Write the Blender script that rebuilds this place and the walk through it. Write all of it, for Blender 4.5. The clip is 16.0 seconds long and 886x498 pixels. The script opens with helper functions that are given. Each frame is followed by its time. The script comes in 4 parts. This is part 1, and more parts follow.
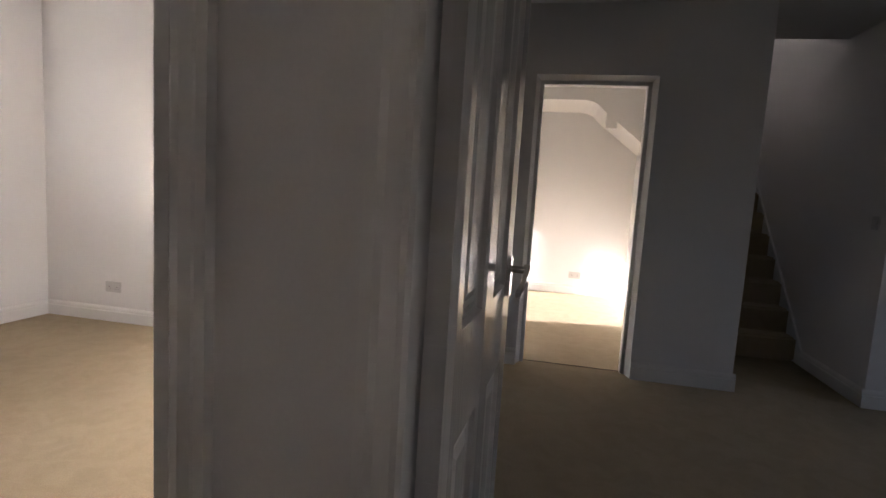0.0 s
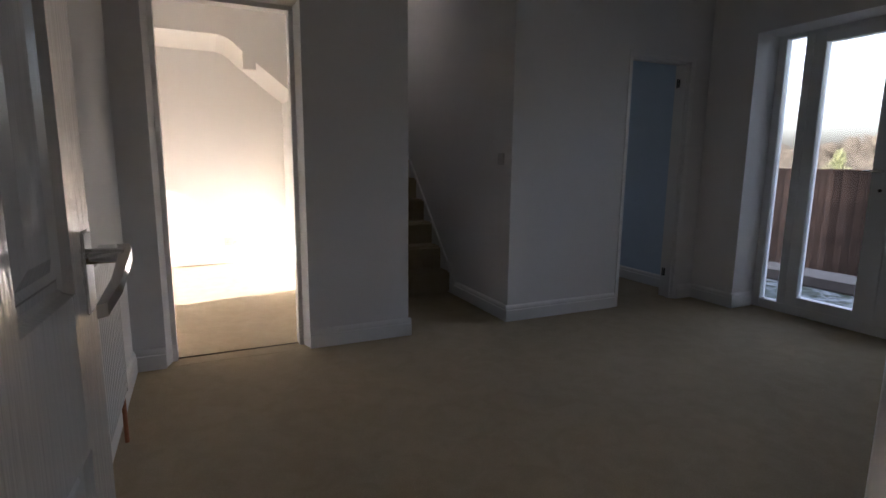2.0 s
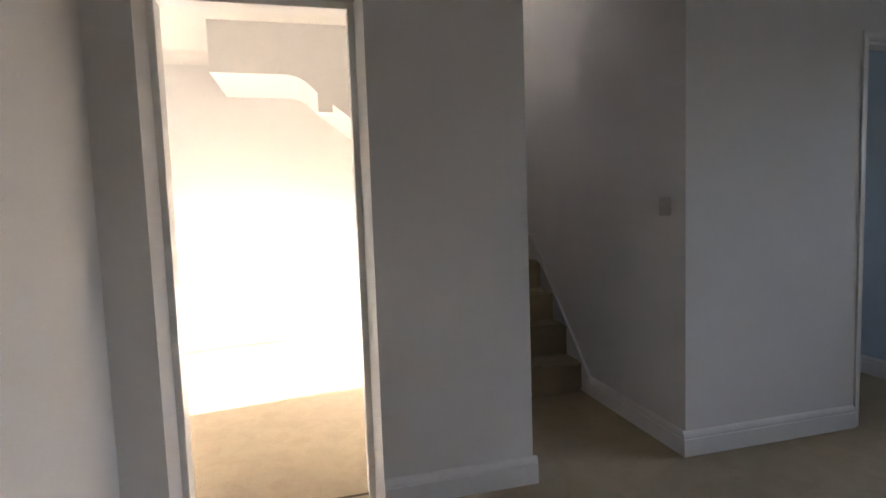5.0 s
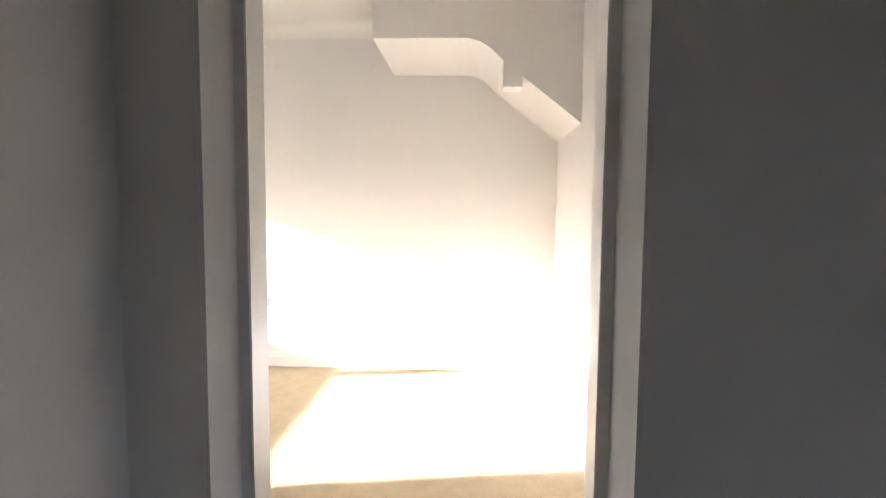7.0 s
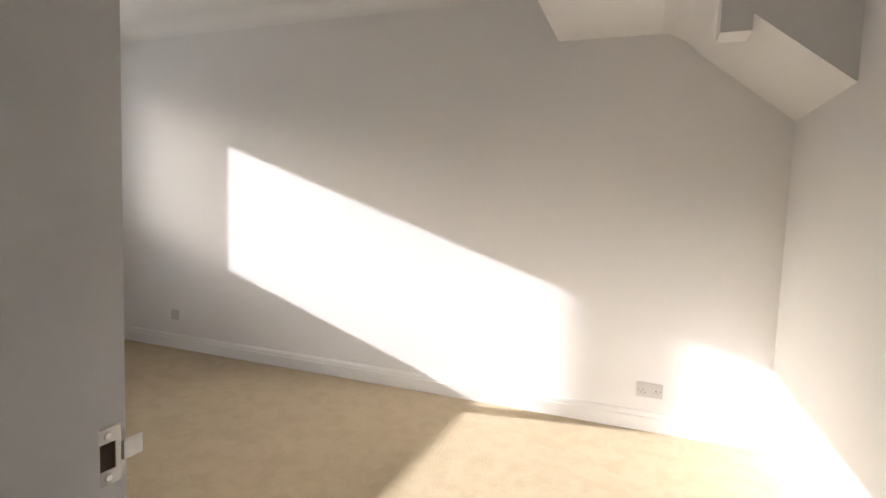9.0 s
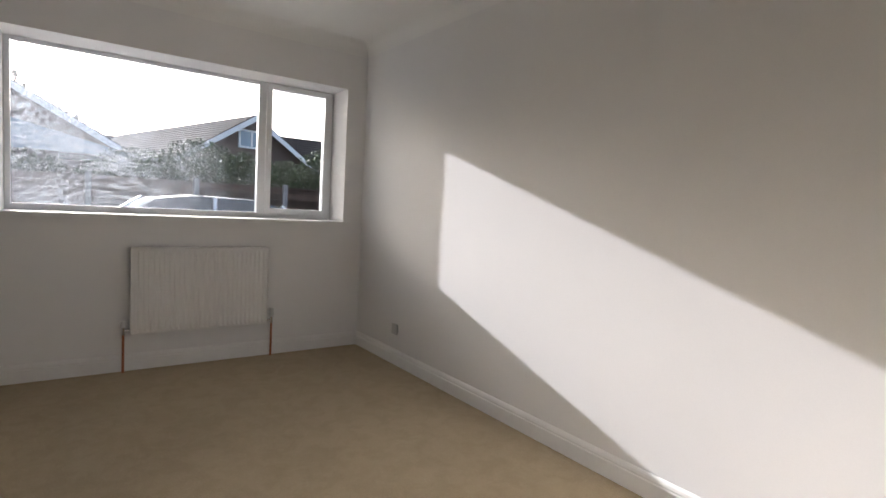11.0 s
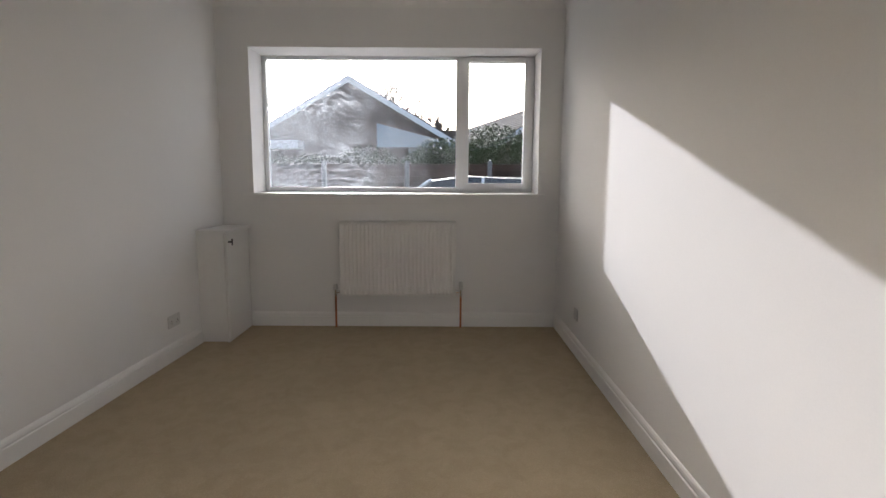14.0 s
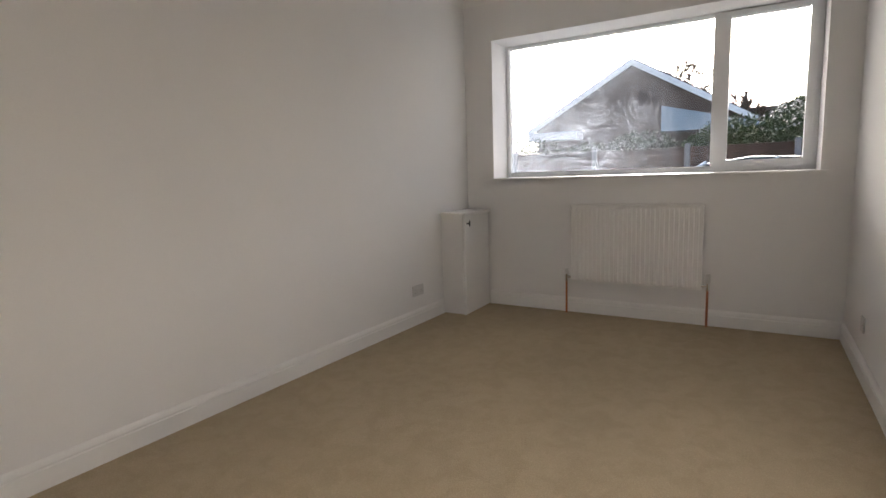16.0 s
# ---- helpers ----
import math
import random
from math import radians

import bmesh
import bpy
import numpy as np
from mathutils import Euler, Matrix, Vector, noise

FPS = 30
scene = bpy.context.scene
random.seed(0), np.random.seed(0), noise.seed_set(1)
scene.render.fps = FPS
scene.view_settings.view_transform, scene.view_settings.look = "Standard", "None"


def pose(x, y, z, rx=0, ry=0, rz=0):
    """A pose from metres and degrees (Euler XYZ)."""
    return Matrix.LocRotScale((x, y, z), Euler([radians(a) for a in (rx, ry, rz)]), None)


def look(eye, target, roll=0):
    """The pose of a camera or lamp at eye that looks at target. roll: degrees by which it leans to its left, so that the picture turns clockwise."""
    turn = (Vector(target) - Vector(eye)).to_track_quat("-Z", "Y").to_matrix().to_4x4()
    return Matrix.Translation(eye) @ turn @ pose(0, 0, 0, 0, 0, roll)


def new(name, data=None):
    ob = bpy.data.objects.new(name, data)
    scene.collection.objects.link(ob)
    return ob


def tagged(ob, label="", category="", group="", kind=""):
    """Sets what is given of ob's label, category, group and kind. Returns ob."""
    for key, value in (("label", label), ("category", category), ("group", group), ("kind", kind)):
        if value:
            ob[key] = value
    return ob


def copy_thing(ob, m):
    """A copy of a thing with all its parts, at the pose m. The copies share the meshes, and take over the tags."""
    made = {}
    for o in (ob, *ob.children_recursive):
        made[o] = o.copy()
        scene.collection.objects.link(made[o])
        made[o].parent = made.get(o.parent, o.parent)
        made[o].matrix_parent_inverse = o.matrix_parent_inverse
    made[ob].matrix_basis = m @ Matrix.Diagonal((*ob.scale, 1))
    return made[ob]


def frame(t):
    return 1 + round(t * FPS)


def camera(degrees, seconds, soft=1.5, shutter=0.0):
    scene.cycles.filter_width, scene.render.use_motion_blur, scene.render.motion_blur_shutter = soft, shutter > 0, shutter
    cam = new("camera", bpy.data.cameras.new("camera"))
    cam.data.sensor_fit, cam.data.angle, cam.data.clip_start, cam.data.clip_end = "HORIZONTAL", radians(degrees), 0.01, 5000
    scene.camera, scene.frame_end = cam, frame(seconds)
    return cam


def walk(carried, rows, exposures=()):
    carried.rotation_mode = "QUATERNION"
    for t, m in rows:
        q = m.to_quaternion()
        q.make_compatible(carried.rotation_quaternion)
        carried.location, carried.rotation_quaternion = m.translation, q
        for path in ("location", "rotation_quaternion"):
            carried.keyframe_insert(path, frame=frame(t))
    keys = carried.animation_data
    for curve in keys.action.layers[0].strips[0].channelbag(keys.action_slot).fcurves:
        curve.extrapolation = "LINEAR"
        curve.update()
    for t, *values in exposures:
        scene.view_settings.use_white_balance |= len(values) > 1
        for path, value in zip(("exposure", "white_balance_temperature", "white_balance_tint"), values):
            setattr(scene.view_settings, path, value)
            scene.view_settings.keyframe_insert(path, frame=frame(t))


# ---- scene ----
cam = camera(80.4, 16.0)

PATH = [
    (0, (-0.609, -3.761, 1.226), (-1.005, -1.813, 1.005), 3.5),
    (0.5, (-0.574, -3.61, 1.196), (-0.612, -1.631, 0.911), 2.1),
    (1, (-0.578, -3.489, 1.179), (-0.266, -1.538, 0.874), 1.1),
    (1.5, (-0.575, -3.343, 1.176), (0.003, -1.458, 0.842), 0.2),
    (2, (-0.57, -3.202, 1.16), (0.263, -1.413, 0.833), 0.6),
    (2.5, (-0.555, -3.096, 1.184), (0.483, -1.412, 0.888), 0.9),
    (3, (-0.57, -2.932, 1.153), (0.573, -1.306, 0.931), -0.4),
    (3.5, (-0.48, -2.794, 1.155), (0.572, -1.103, 0.967), -2.5),
    (4, (-0.343, -2.619, 1.163), (0.503, -0.815, 0.996), -3.4),
    (4.5, (-0.259, -2.368, 1.173), (0.392, -0.482, 1.031), -2.9),
    (5, (-0.227, -2.071, 1.217), (0.258, -0.137, 1.062), -2.0),
    (5.2, (-0.181, -1.969, 1.208), (0.199, -0.011, 1.066), -1.7),
    (7.3, (-0.299, -0.774, 1.276), (-0.457, 1.214, 1.12), 1.0),
    (7.5, (-0.297, -0.667, 1.272), (-0.491, 1.317, 1.104), 1.3),
    (8, (-0.318, -0.453, 1.274), (-0.629, 1.516, 1.11), 0.8),
    (8.5, (-0.301, -0.296, 1.293), (-0.812, 1.632, 1.144), 1.7),
    (9, (-0.333, -0.116, 1.285), (-1.056, 1.742, 1.122), 2.1),
    (9.5, (-0.311, 0.037, 1.294), (-1.3, 1.764, 1.099), 1.9),
    (10, (-0.379, 0.28, 1.265), (-1.619, 1.837, 1.069), 2.5),
    (10.2, (-0.419, 0.426, 1.258), (-1.747, 1.91, 1.07), 2.9),
    (12.3, (-0.319, 1.478, 1.335), (-2.18, 2.195, 1.179), 1.1),
    (12.5, (-0.312, 1.525, 1.323), (-2.192, 2.184, 1.15), 0.8),
    (13, (-0.321, 1.785, 1.288), (-2.251, 2.262, 1.075), 0.6),
    (13.5, (-0.33, 1.994, 1.27), (-2.297, 2.256, 1.02), 0.5),
    (14, (-0.353, 2.193, 1.248), (-2.335, 2.195, 0.981), 0.3),
    (14.5, (-0.402, 2.367, 1.217), (-2.365, 2.105, 0.939), 0.0),
    (15, (-0.473, 2.481, 1.178), (-2.384, 1.969, 0.891), -0.3),
    (15.5, (-0.511, 2.581, 1.18), (-2.335, 1.817, 0.88), -0.9),
    (16, (-0.472, 2.613, 1.171), (-2.172, 1.599, 0.89), -1.9),
]
walk(cam, [(t, look(eye, target, roll)) for t, eye, target, roll in PATH],
     [(0, 3.12, 6300, 20), (0.5, 3.12, 6300, 20), (1.0, 3.2, 6250, 20), (1.5, 3.32, 6250, 20), (2.5, 4.05, 6300, 20), (3.5, 4.5, 6400, 19), (5.2, 4.65, 6450, 18), (7.5, 3.6, 6050, 15), (8.5, 3.05, 6050, 14), (9.5, 2.55, 6100, 14), (10.2, 2.33, 6050, 14), (12.5, 2.03, 5950, 13), (14.5, 2.05, 5980, 13), (15.2, 2.15, 6050, 13), (16, 2.33, 6120, 14)])

# ---- world, sun, exposure ----
SUN_WAY = Vector((1.0, 0.172, -0.337)).normalized()
world = bpy.data.worlds.new("sky")
scene.world = world
world.use_nodes = True
wn = world.node_tree.nodes
sky = wn.new("ShaderNodeTexSky")
sky.sky_type, sky.sun_disc = "NISHITA", False
sky.air_density, sky.dust_density, sky.ozone_density = 1.0, 6.5, 1.6
sky.sun_elevation = math.asin(-SUN_WAY.z)
sky.sun_rotation = math.atan2(-SUN_WAY.x, -SUN_WAY.y)
haze = wn.new("ShaderNodeHueSaturation")
haze.inputs["Saturation"].default_value = 0.65
world.node_tree.links.new(sky.outputs["Color"], haze.inputs["Color"])
world.node_tree.links.new(haze.outputs["Color"], wn["Background"].inputs["Color"])
wn["Background"].inputs["Strength"].default_value = 0.115
sun = new("sun", bpy.data.lights.new("sun", "SUN"))
sun.data.energy, sun.data.angle, sun.data.color = 2.0, radians(0.6), (1.0, 0.972, 0.945)
sun.rotation_mode = "QUATERNION"
sun.rotation_quaternion = SUN_WAY.to_track_quat("-Z", "Y")


# ---- materials ----
def mat(name, color, rough=0.6, metal=0.0, vary=0.06, scale=4.0, fine=120.0, bump=0.0, dist=0.002, spec=0.5, stretch=(1, 1, 1)):
    """A surface with a soft large-scale variation, a fine grain, and a fine relief."""
    m = bpy.data.materials.new(name)
    m.use_nodes = True
    nt = m.node_tree
    b = nt.nodes["Principled BSDF"]
    b.inputs["Roughness"].default_value, b.inputs["Metallic"].default_value = rough, metal
    b.inputs["Specular IOR Level"].default_value = spec
    tc = nt.nodes.new("ShaderNodeTexCoord")
    big = nt.nodes.new("ShaderNodeTexNoise")
    big.inputs["Scale"].default_value, big.inputs["Detail"].default_value = scale, 3
    small = nt.nodes.new("ShaderNodeTexNoise")
    small.inputs["Scale"].default_value, small.inputs["Detail"].default_value = fine, 4
    add = nt.nodes.new("ShaderNodeMath")
    add.operation = "ADD"
    ramp = nt.nodes.new("ShaderNodeValToRGB")
    c = Vector(color)
    lo, hi = c * (1 - vary), c * (1 + vary)
    ramp.color_ramp.elements[0].position, ramp.color_ramp.elements[0].color = 0.3, (*lo, 1)
    ramp.color_ramp.elements[1].position, ramp.color_ramp.elements[1].color = 0.7, (*[min(v, 0.95) for v in hi], 1)
    half = nt.nodes.new("ShaderNodeMath")
    half.operation, half.inputs[1].default_value = "MULTIPLY", 0.5
    L = nt.links.new
    grain = nt.nodes.new("ShaderNodeMapping")
    grain.inputs["Scale"].default_value = stretch
    L(tc.outputs["Object"], grain.inputs["Vector"])
    L(tc.outputs["Object"], big.inputs["Vector"]), L(grain.outputs["Vector"], small.inputs["Vector"])
    L(big.outputs["Fac"], add.inputs[0]), L(small.outputs["Fac"], add.inputs[1])
    L(add.outputs[0], half.inputs[0]), L(half.outputs[0], ramp.inputs["Fac"])
    L(ramp.outputs["Color"], b.inputs["Base Color"])
    if bump:
        bp = nt.nodes.new("ShaderNodeBump")
        bp.inputs["Strength"].default_value, bp.inputs["Distance"].default_value = bump, dist
        L(small.outputs["Fac"], bp.inputs["Height"]), L(bp.outputs["Normal"], b.inputs["Normal"])
    return m


WALL = mat("matt_emulsion", (0.79, 0.778, 0.762), 0.85, vary=0.025, scale=1.5, fine=180, bump=0.12, dist=0.001, spec=0.25)
# wall paint with the blue of the sky light mixed into its colour
SKYBLUE_WALL = mat("emulsion_blue_skylight", (0.55, 0.66, 0.76), 0.85, vary=0.03, scale=1.5, fine=180, bump=0.12, dist=0.001, spec=0.25)
CEIL = mat("ceiling_paint", (0.82, 0.81, 0.78), 0.9, vary=0.02, scale=1.2, fine=150, bump=0.1, dist=0.001, spec=0.2)
GLOSS = mat("white_gloss", (0.80, 0.79, 0.77), 0.3, vary=0.02, scale=5, fine=60, bump=0.05, dist=0.0008)
UPVC = mat("white_upvc", (0.80, 0.81, 0.82), 0.28, vary=0.02, scale=3, fine=40)
ENAMEL = mat("radiator_enamel", (0.80, 0.79, 0.76), 0.35, vary=0.02, scale=6, fine=80)
PLASTIC = mat("socket_plastic", (0.57, 0.56, 0.54), 0.35, vary=0.02)
CHROME = mat("chrome", (0.72, 0.72, 0.72), 0.12, 1.0, vary=0.05, fine=40)
BRUSHED = mat("brushed_steel", (0.62, 0.60, 0.57), 0.32, 1.0, vary=0.08, fine=90)
COPPER = mat("copper_pipe", (0.45, 0.19, 0.11), 0.4, 1.0, vary=0.15, fine=70)
BLACK = mat("black_iron", (0.03, 0.03, 0.03), 0.5, vary=0.2)
SEAM = mat("carpet_seam", (0.10, 0.075, 0.05), 0.8, vary=0.3)
# dark colour for the shade inside small holes that are not cut
HOLE = mat("dark_hole_shade", (0.05, 0.03, 0.02), 0.9, vary=0.3)
BOARD = mat("fence_board", (0.052, 0.034, 0.026), 0.9, vary=0.85, scale=3.5, fine=22, stretch=(1, 1, 0.05), spec=0.2)
oi, tone, mixr = (BOARD.node_tree.nodes.new(k) for k in ("ShaderNodeObjectInfo", "ShaderNodeValToRGB", "ShaderNodeMixRGB"))
tone.color_ramp.elements[0].color, tone.color_ramp.elements[1].color = (0.35, 0.34, 0.34, 1), (1.6, 1.6, 1.6, 1)
mixr.blend_type, mixr.inputs["Fac"].default_value = "MULTIPLY", 1.0
bs = BOARD.node_tree.nodes["Principled BSDF"]
BOARD.node_tree.links.new(oi.outputs["Random"], tone.inputs["Fac"])
BOARD.node_tree.links.new(bs.inputs["Base Color"].links[0].from_socket, mixr.inputs["Color1"])
BOARD.node_tree.links.new(tone.outputs["Color"], mixr.inputs["Color2"])
BOARD.node_tree.links.new(mixr.outputs["Color"], bs.inputs["Base Color"])
CONCRETE = mat("concrete", (0.20, 0.20, 0.205), 0.9, vary=0.15, scale=5, fine=90, bump=0.4, dist=0.003)
SOIL = mat("soil", (0.018, 0.013, 0.010), 0.95, vary=0.4, scale=5, fine=40, bump=0.8, dist=0.02)
GRASS = mat("frosted_grass", (0.16, 0.2, 0.2), 0.95, vary=0.6, scale=7, fine=30, bump=0.8, dist=0.02)
for node in GRASS.node_tree.nodes:
    if node.type == "VALTORGB":
        node.color_ramp.elements[0].position, node.color_ramp.elements[0].color = 0.47, (0.02, 0.035, 0.018, 1)
        node.color_ramp.elements[1].position, node.color_ramp.elements[1].color = 0.56, (0.26, 0.29, 0.31, 1)
DRIVE = mat("tarmac", (0.09, 0.085, 0.08), 0.9, vary=0.25, scale=2, fine=120, bump=0.4, dist=0.004)
BRICK = mat("far_brick", (0.12, 0.085, 0.07), 0.95, vary=0.3, scale=2, fine=9, bump=0.3, dist=0.01)
TILE = mat("roof_tile", (0.045, 0.038, 0.036), 0.95, vary=0.3, scale=1.5, fine=8, bump=0.4, dist=0.02, spec=0.1)
BARK = mat("bark", (0.08, 0.062, 0.046), 0.95, vary=0.3, scale=3, fine=20)
LEAF = mat("evergreen_leaf", (0.042, 0.07, 0.024), 0.5, vary=0.6, scale=1.5, fine=9, spec=0.3)
OLIVE = mat("olive_conifer", (0.085, 0.095, 0.04), 0.6, vary=0.4, scale=1.5, fine=9)
TWIG = mat("winter_twig", (0.052, 0.044, 0.032), 0.95, vary=0.35, scale=0.3, fine=3)
CARPAINT = mat("silver_paint", (0.62, 0.64, 0.66), 0.22, 0.6, vary=0.04)
TYRE = mat("tyre_rubber", (0.025, 0.025, 0.025), 0.85, vary=0.2)
CARGLASS = mat("tinted_glass", (0.02, 0.025, 0.03), 0.06, vary=0.1, spec=0.8)
# opaque stand-in for distant glass; the reflected sky is in the colour
FARPANE = mat("far_glass_sky_tint", (0.22, 0.30, 0.38), 0.15, vary=0.2, spec=0.9)


def carpet_material():
    """Beige twist-pile carpet: tufts, soft tread marks and slight shading."""
    m = bpy.data.materials.new("beige_carpet")
    m.use_nodes = True
    nt = m.node_tree
    N, L = nt.nodes.new, nt.links.new
    b = nt.nodes["Principled BSDF"]
    b.inputs["Roughness"].default_value, b.inputs["Specular IOR Level"].default_value = 0.95, 0.05
    b.inputs["Sheen Weight"].default_value, b.inputs["Sheen Roughness"].default_value = 0.04, 0.6
    tc = N("ShaderNodeTexCoord")
    tuft = N("ShaderNodeTexVoronoi")
    tuft.inputs["Scale"].default_value = 260
    mid = N("ShaderNodeTexNoise")
    mid.inputs["Scale"].default_value, mid.inputs["Detail"].default_value, mid.inputs["Distortion"].default_value = 9, 6, 0.8
    wide = N("ShaderNodeTexNoise")
    wide.inputs["Scale"].default_value, wide.inputs["Detail"].default_value = 1.4, 3
    r1, r2, r3 = N("ShaderNodeValToRGB"), N("ShaderNodeValToRGB"), N("ShaderNodeValToRGB")
    for r, a, c in ((r1, (0.42, 0.338, 0.222), (0.55, 0.452, 0.305)), (r2, (0.93, 0.925, 0.915), (1, 1, 1)), (r3, (0.94, 0.94, 0.94), (1, 1, 1))):
        r.color_ramp.elements[0].color, r.color_ramp.elements[1].color = (*a, 1), (*c, 1)
    r2.color_ramp.elements[0].position, r2.color_ramp.elements[1].position = 0.38, 0.58
    r3.color_ramp.elements[0].position, r3.color_ramp.elements[1].position = 0.35, 0.65
    m1, m2 = N("ShaderNodeMixRGB"), N("ShaderNodeMixRGB")
    for q in (m1, m2):
        q.blend_type, q.inputs["Fac"].default_value = "MULTIPLY", 1.0
    for t in (tuft, mid, wide):
        L(tc.outputs["Object"], t.inputs["Vector"])
    L(tuft.outputs["Distance"], r1.inputs["Fac"]), L(mid.outputs["Fac"], r2.inputs["Fac"]), L(wide.outputs["Fac"], r3.inputs["Fac"])
    L(r1.outputs["Color"], m1.inputs["Color1"]), L(r2.outputs["Color"], m1.inputs["Color2"])
    L(m1.outputs["Color"], m2.inputs["Color1"]), L(r3.outputs["Color"], m2.inputs["Color2"])
    L(m2.outputs["Color"], b.inputs["Base Color"])
    bp = N("ShaderNodeBump")
    bp.inputs["Strength"].default_value, bp.inputs["Distance"].default_value = 0.7, 0.004
    L(tuft.outputs["Distance"], bp.inputs["Height"]), L(bp.outputs["Normal"], b.inputs["Normal"])
    return m


def woodgrain_material():
    """White satin paint over a moulded oak grain that runs up the door."""
    m = bpy.data.materials.new("grained_white_door")
    m.use_nodes = True
    nt = m.node_tree
    N, L = nt.nodes.new, nt.links.new
    b = nt.nodes["Principled BSDF"]
    b.inputs["Base Color"].default_value = (0.74, 0.73, 0.71, 1)
    b.inputs["Roughness"].default_value = 0.16
    b.inputs["Specular IOR Level"].default_value = 0.7
    tc, sep, com = N("ShaderNodeTexCoord"), N("ShaderNodeSeparateXYZ"), N("ShaderNodeCombineXYZ")
    L(tc.outputs["Object"], sep.inputs[0])
    mid = N("ShaderNodeMath")
    mid.operation = "WRAP"
    mid.inputs[1].default_value, mid.inputs[2].default_value = 0.30, 0.055
    L(sep.outputs["Y"], mid.inputs[0])
    off, wide, tall = N("ShaderNodeMath"), N("ShaderNodeMath"), N("ShaderNodeMath")
    off.operation, off.inputs[1].default_value = "SUBTRACT", 0.1775
    wide.operation, wide.inputs[1].default_value = "MULTIPLY", 9.0
    tall.operation, tall.inputs[1].default_value = "MULTIPLY", 0.85
    L(mid.outputs[0], off.inputs[0]), L(off.outputs[0], wide.inputs[0]), L(sep.outputs["Z"], tall.inputs[0])
    L(wide.outputs[0], com.inputs["Y"]), L(tall.outputs[0], com.inputs["Z"])
    w = N("ShaderNodeTexWave")
    w.wave_type, w.rings_direction, w.wave_profile = "RINGS", "X", "SAW"
    w.inputs["Scale"].default_value, w.inputs["Distortion"].default_value, w.inputs["Detail"].default_value, w.inputs["Detail Scale"].default_value = 4.2, 2.4, 3, 2.2
    pores, pm = N("ShaderNodeTexNoise"), N("ShaderNodeMapping")
    pm.inputs["Scale"].default_value = (1, 1, 0.05)
    pores.inputs["Scale"].default_value, pores.inputs["Detail"].default_value = 110, 3
    mixh = N("ShaderNodeMixRGB")
    mixh.inputs["Fac"].default_value = 0.4
    bp = N("ShaderNodeBump")
    bp.inputs["Strength"].default_value, bp.inputs["Distance"].default_value = 1.0, 0.0016
    L(tc.outputs["Object"], pm.inputs["Vector"]), L(pm.outputs["Vector"], pores.inputs["Vector"])
    L(com.outputs[0], w.inputs["Vector"]), L(w.outputs["Fac"], mixh.inputs["Color1"]), L(pores.outputs["Fac"], mixh.inputs["Color2"])
    L(mixh.outputs["Color"], bp.inputs["Height"]), L(bp.outputs["Normal"], b.inputs["Normal"])
    return m


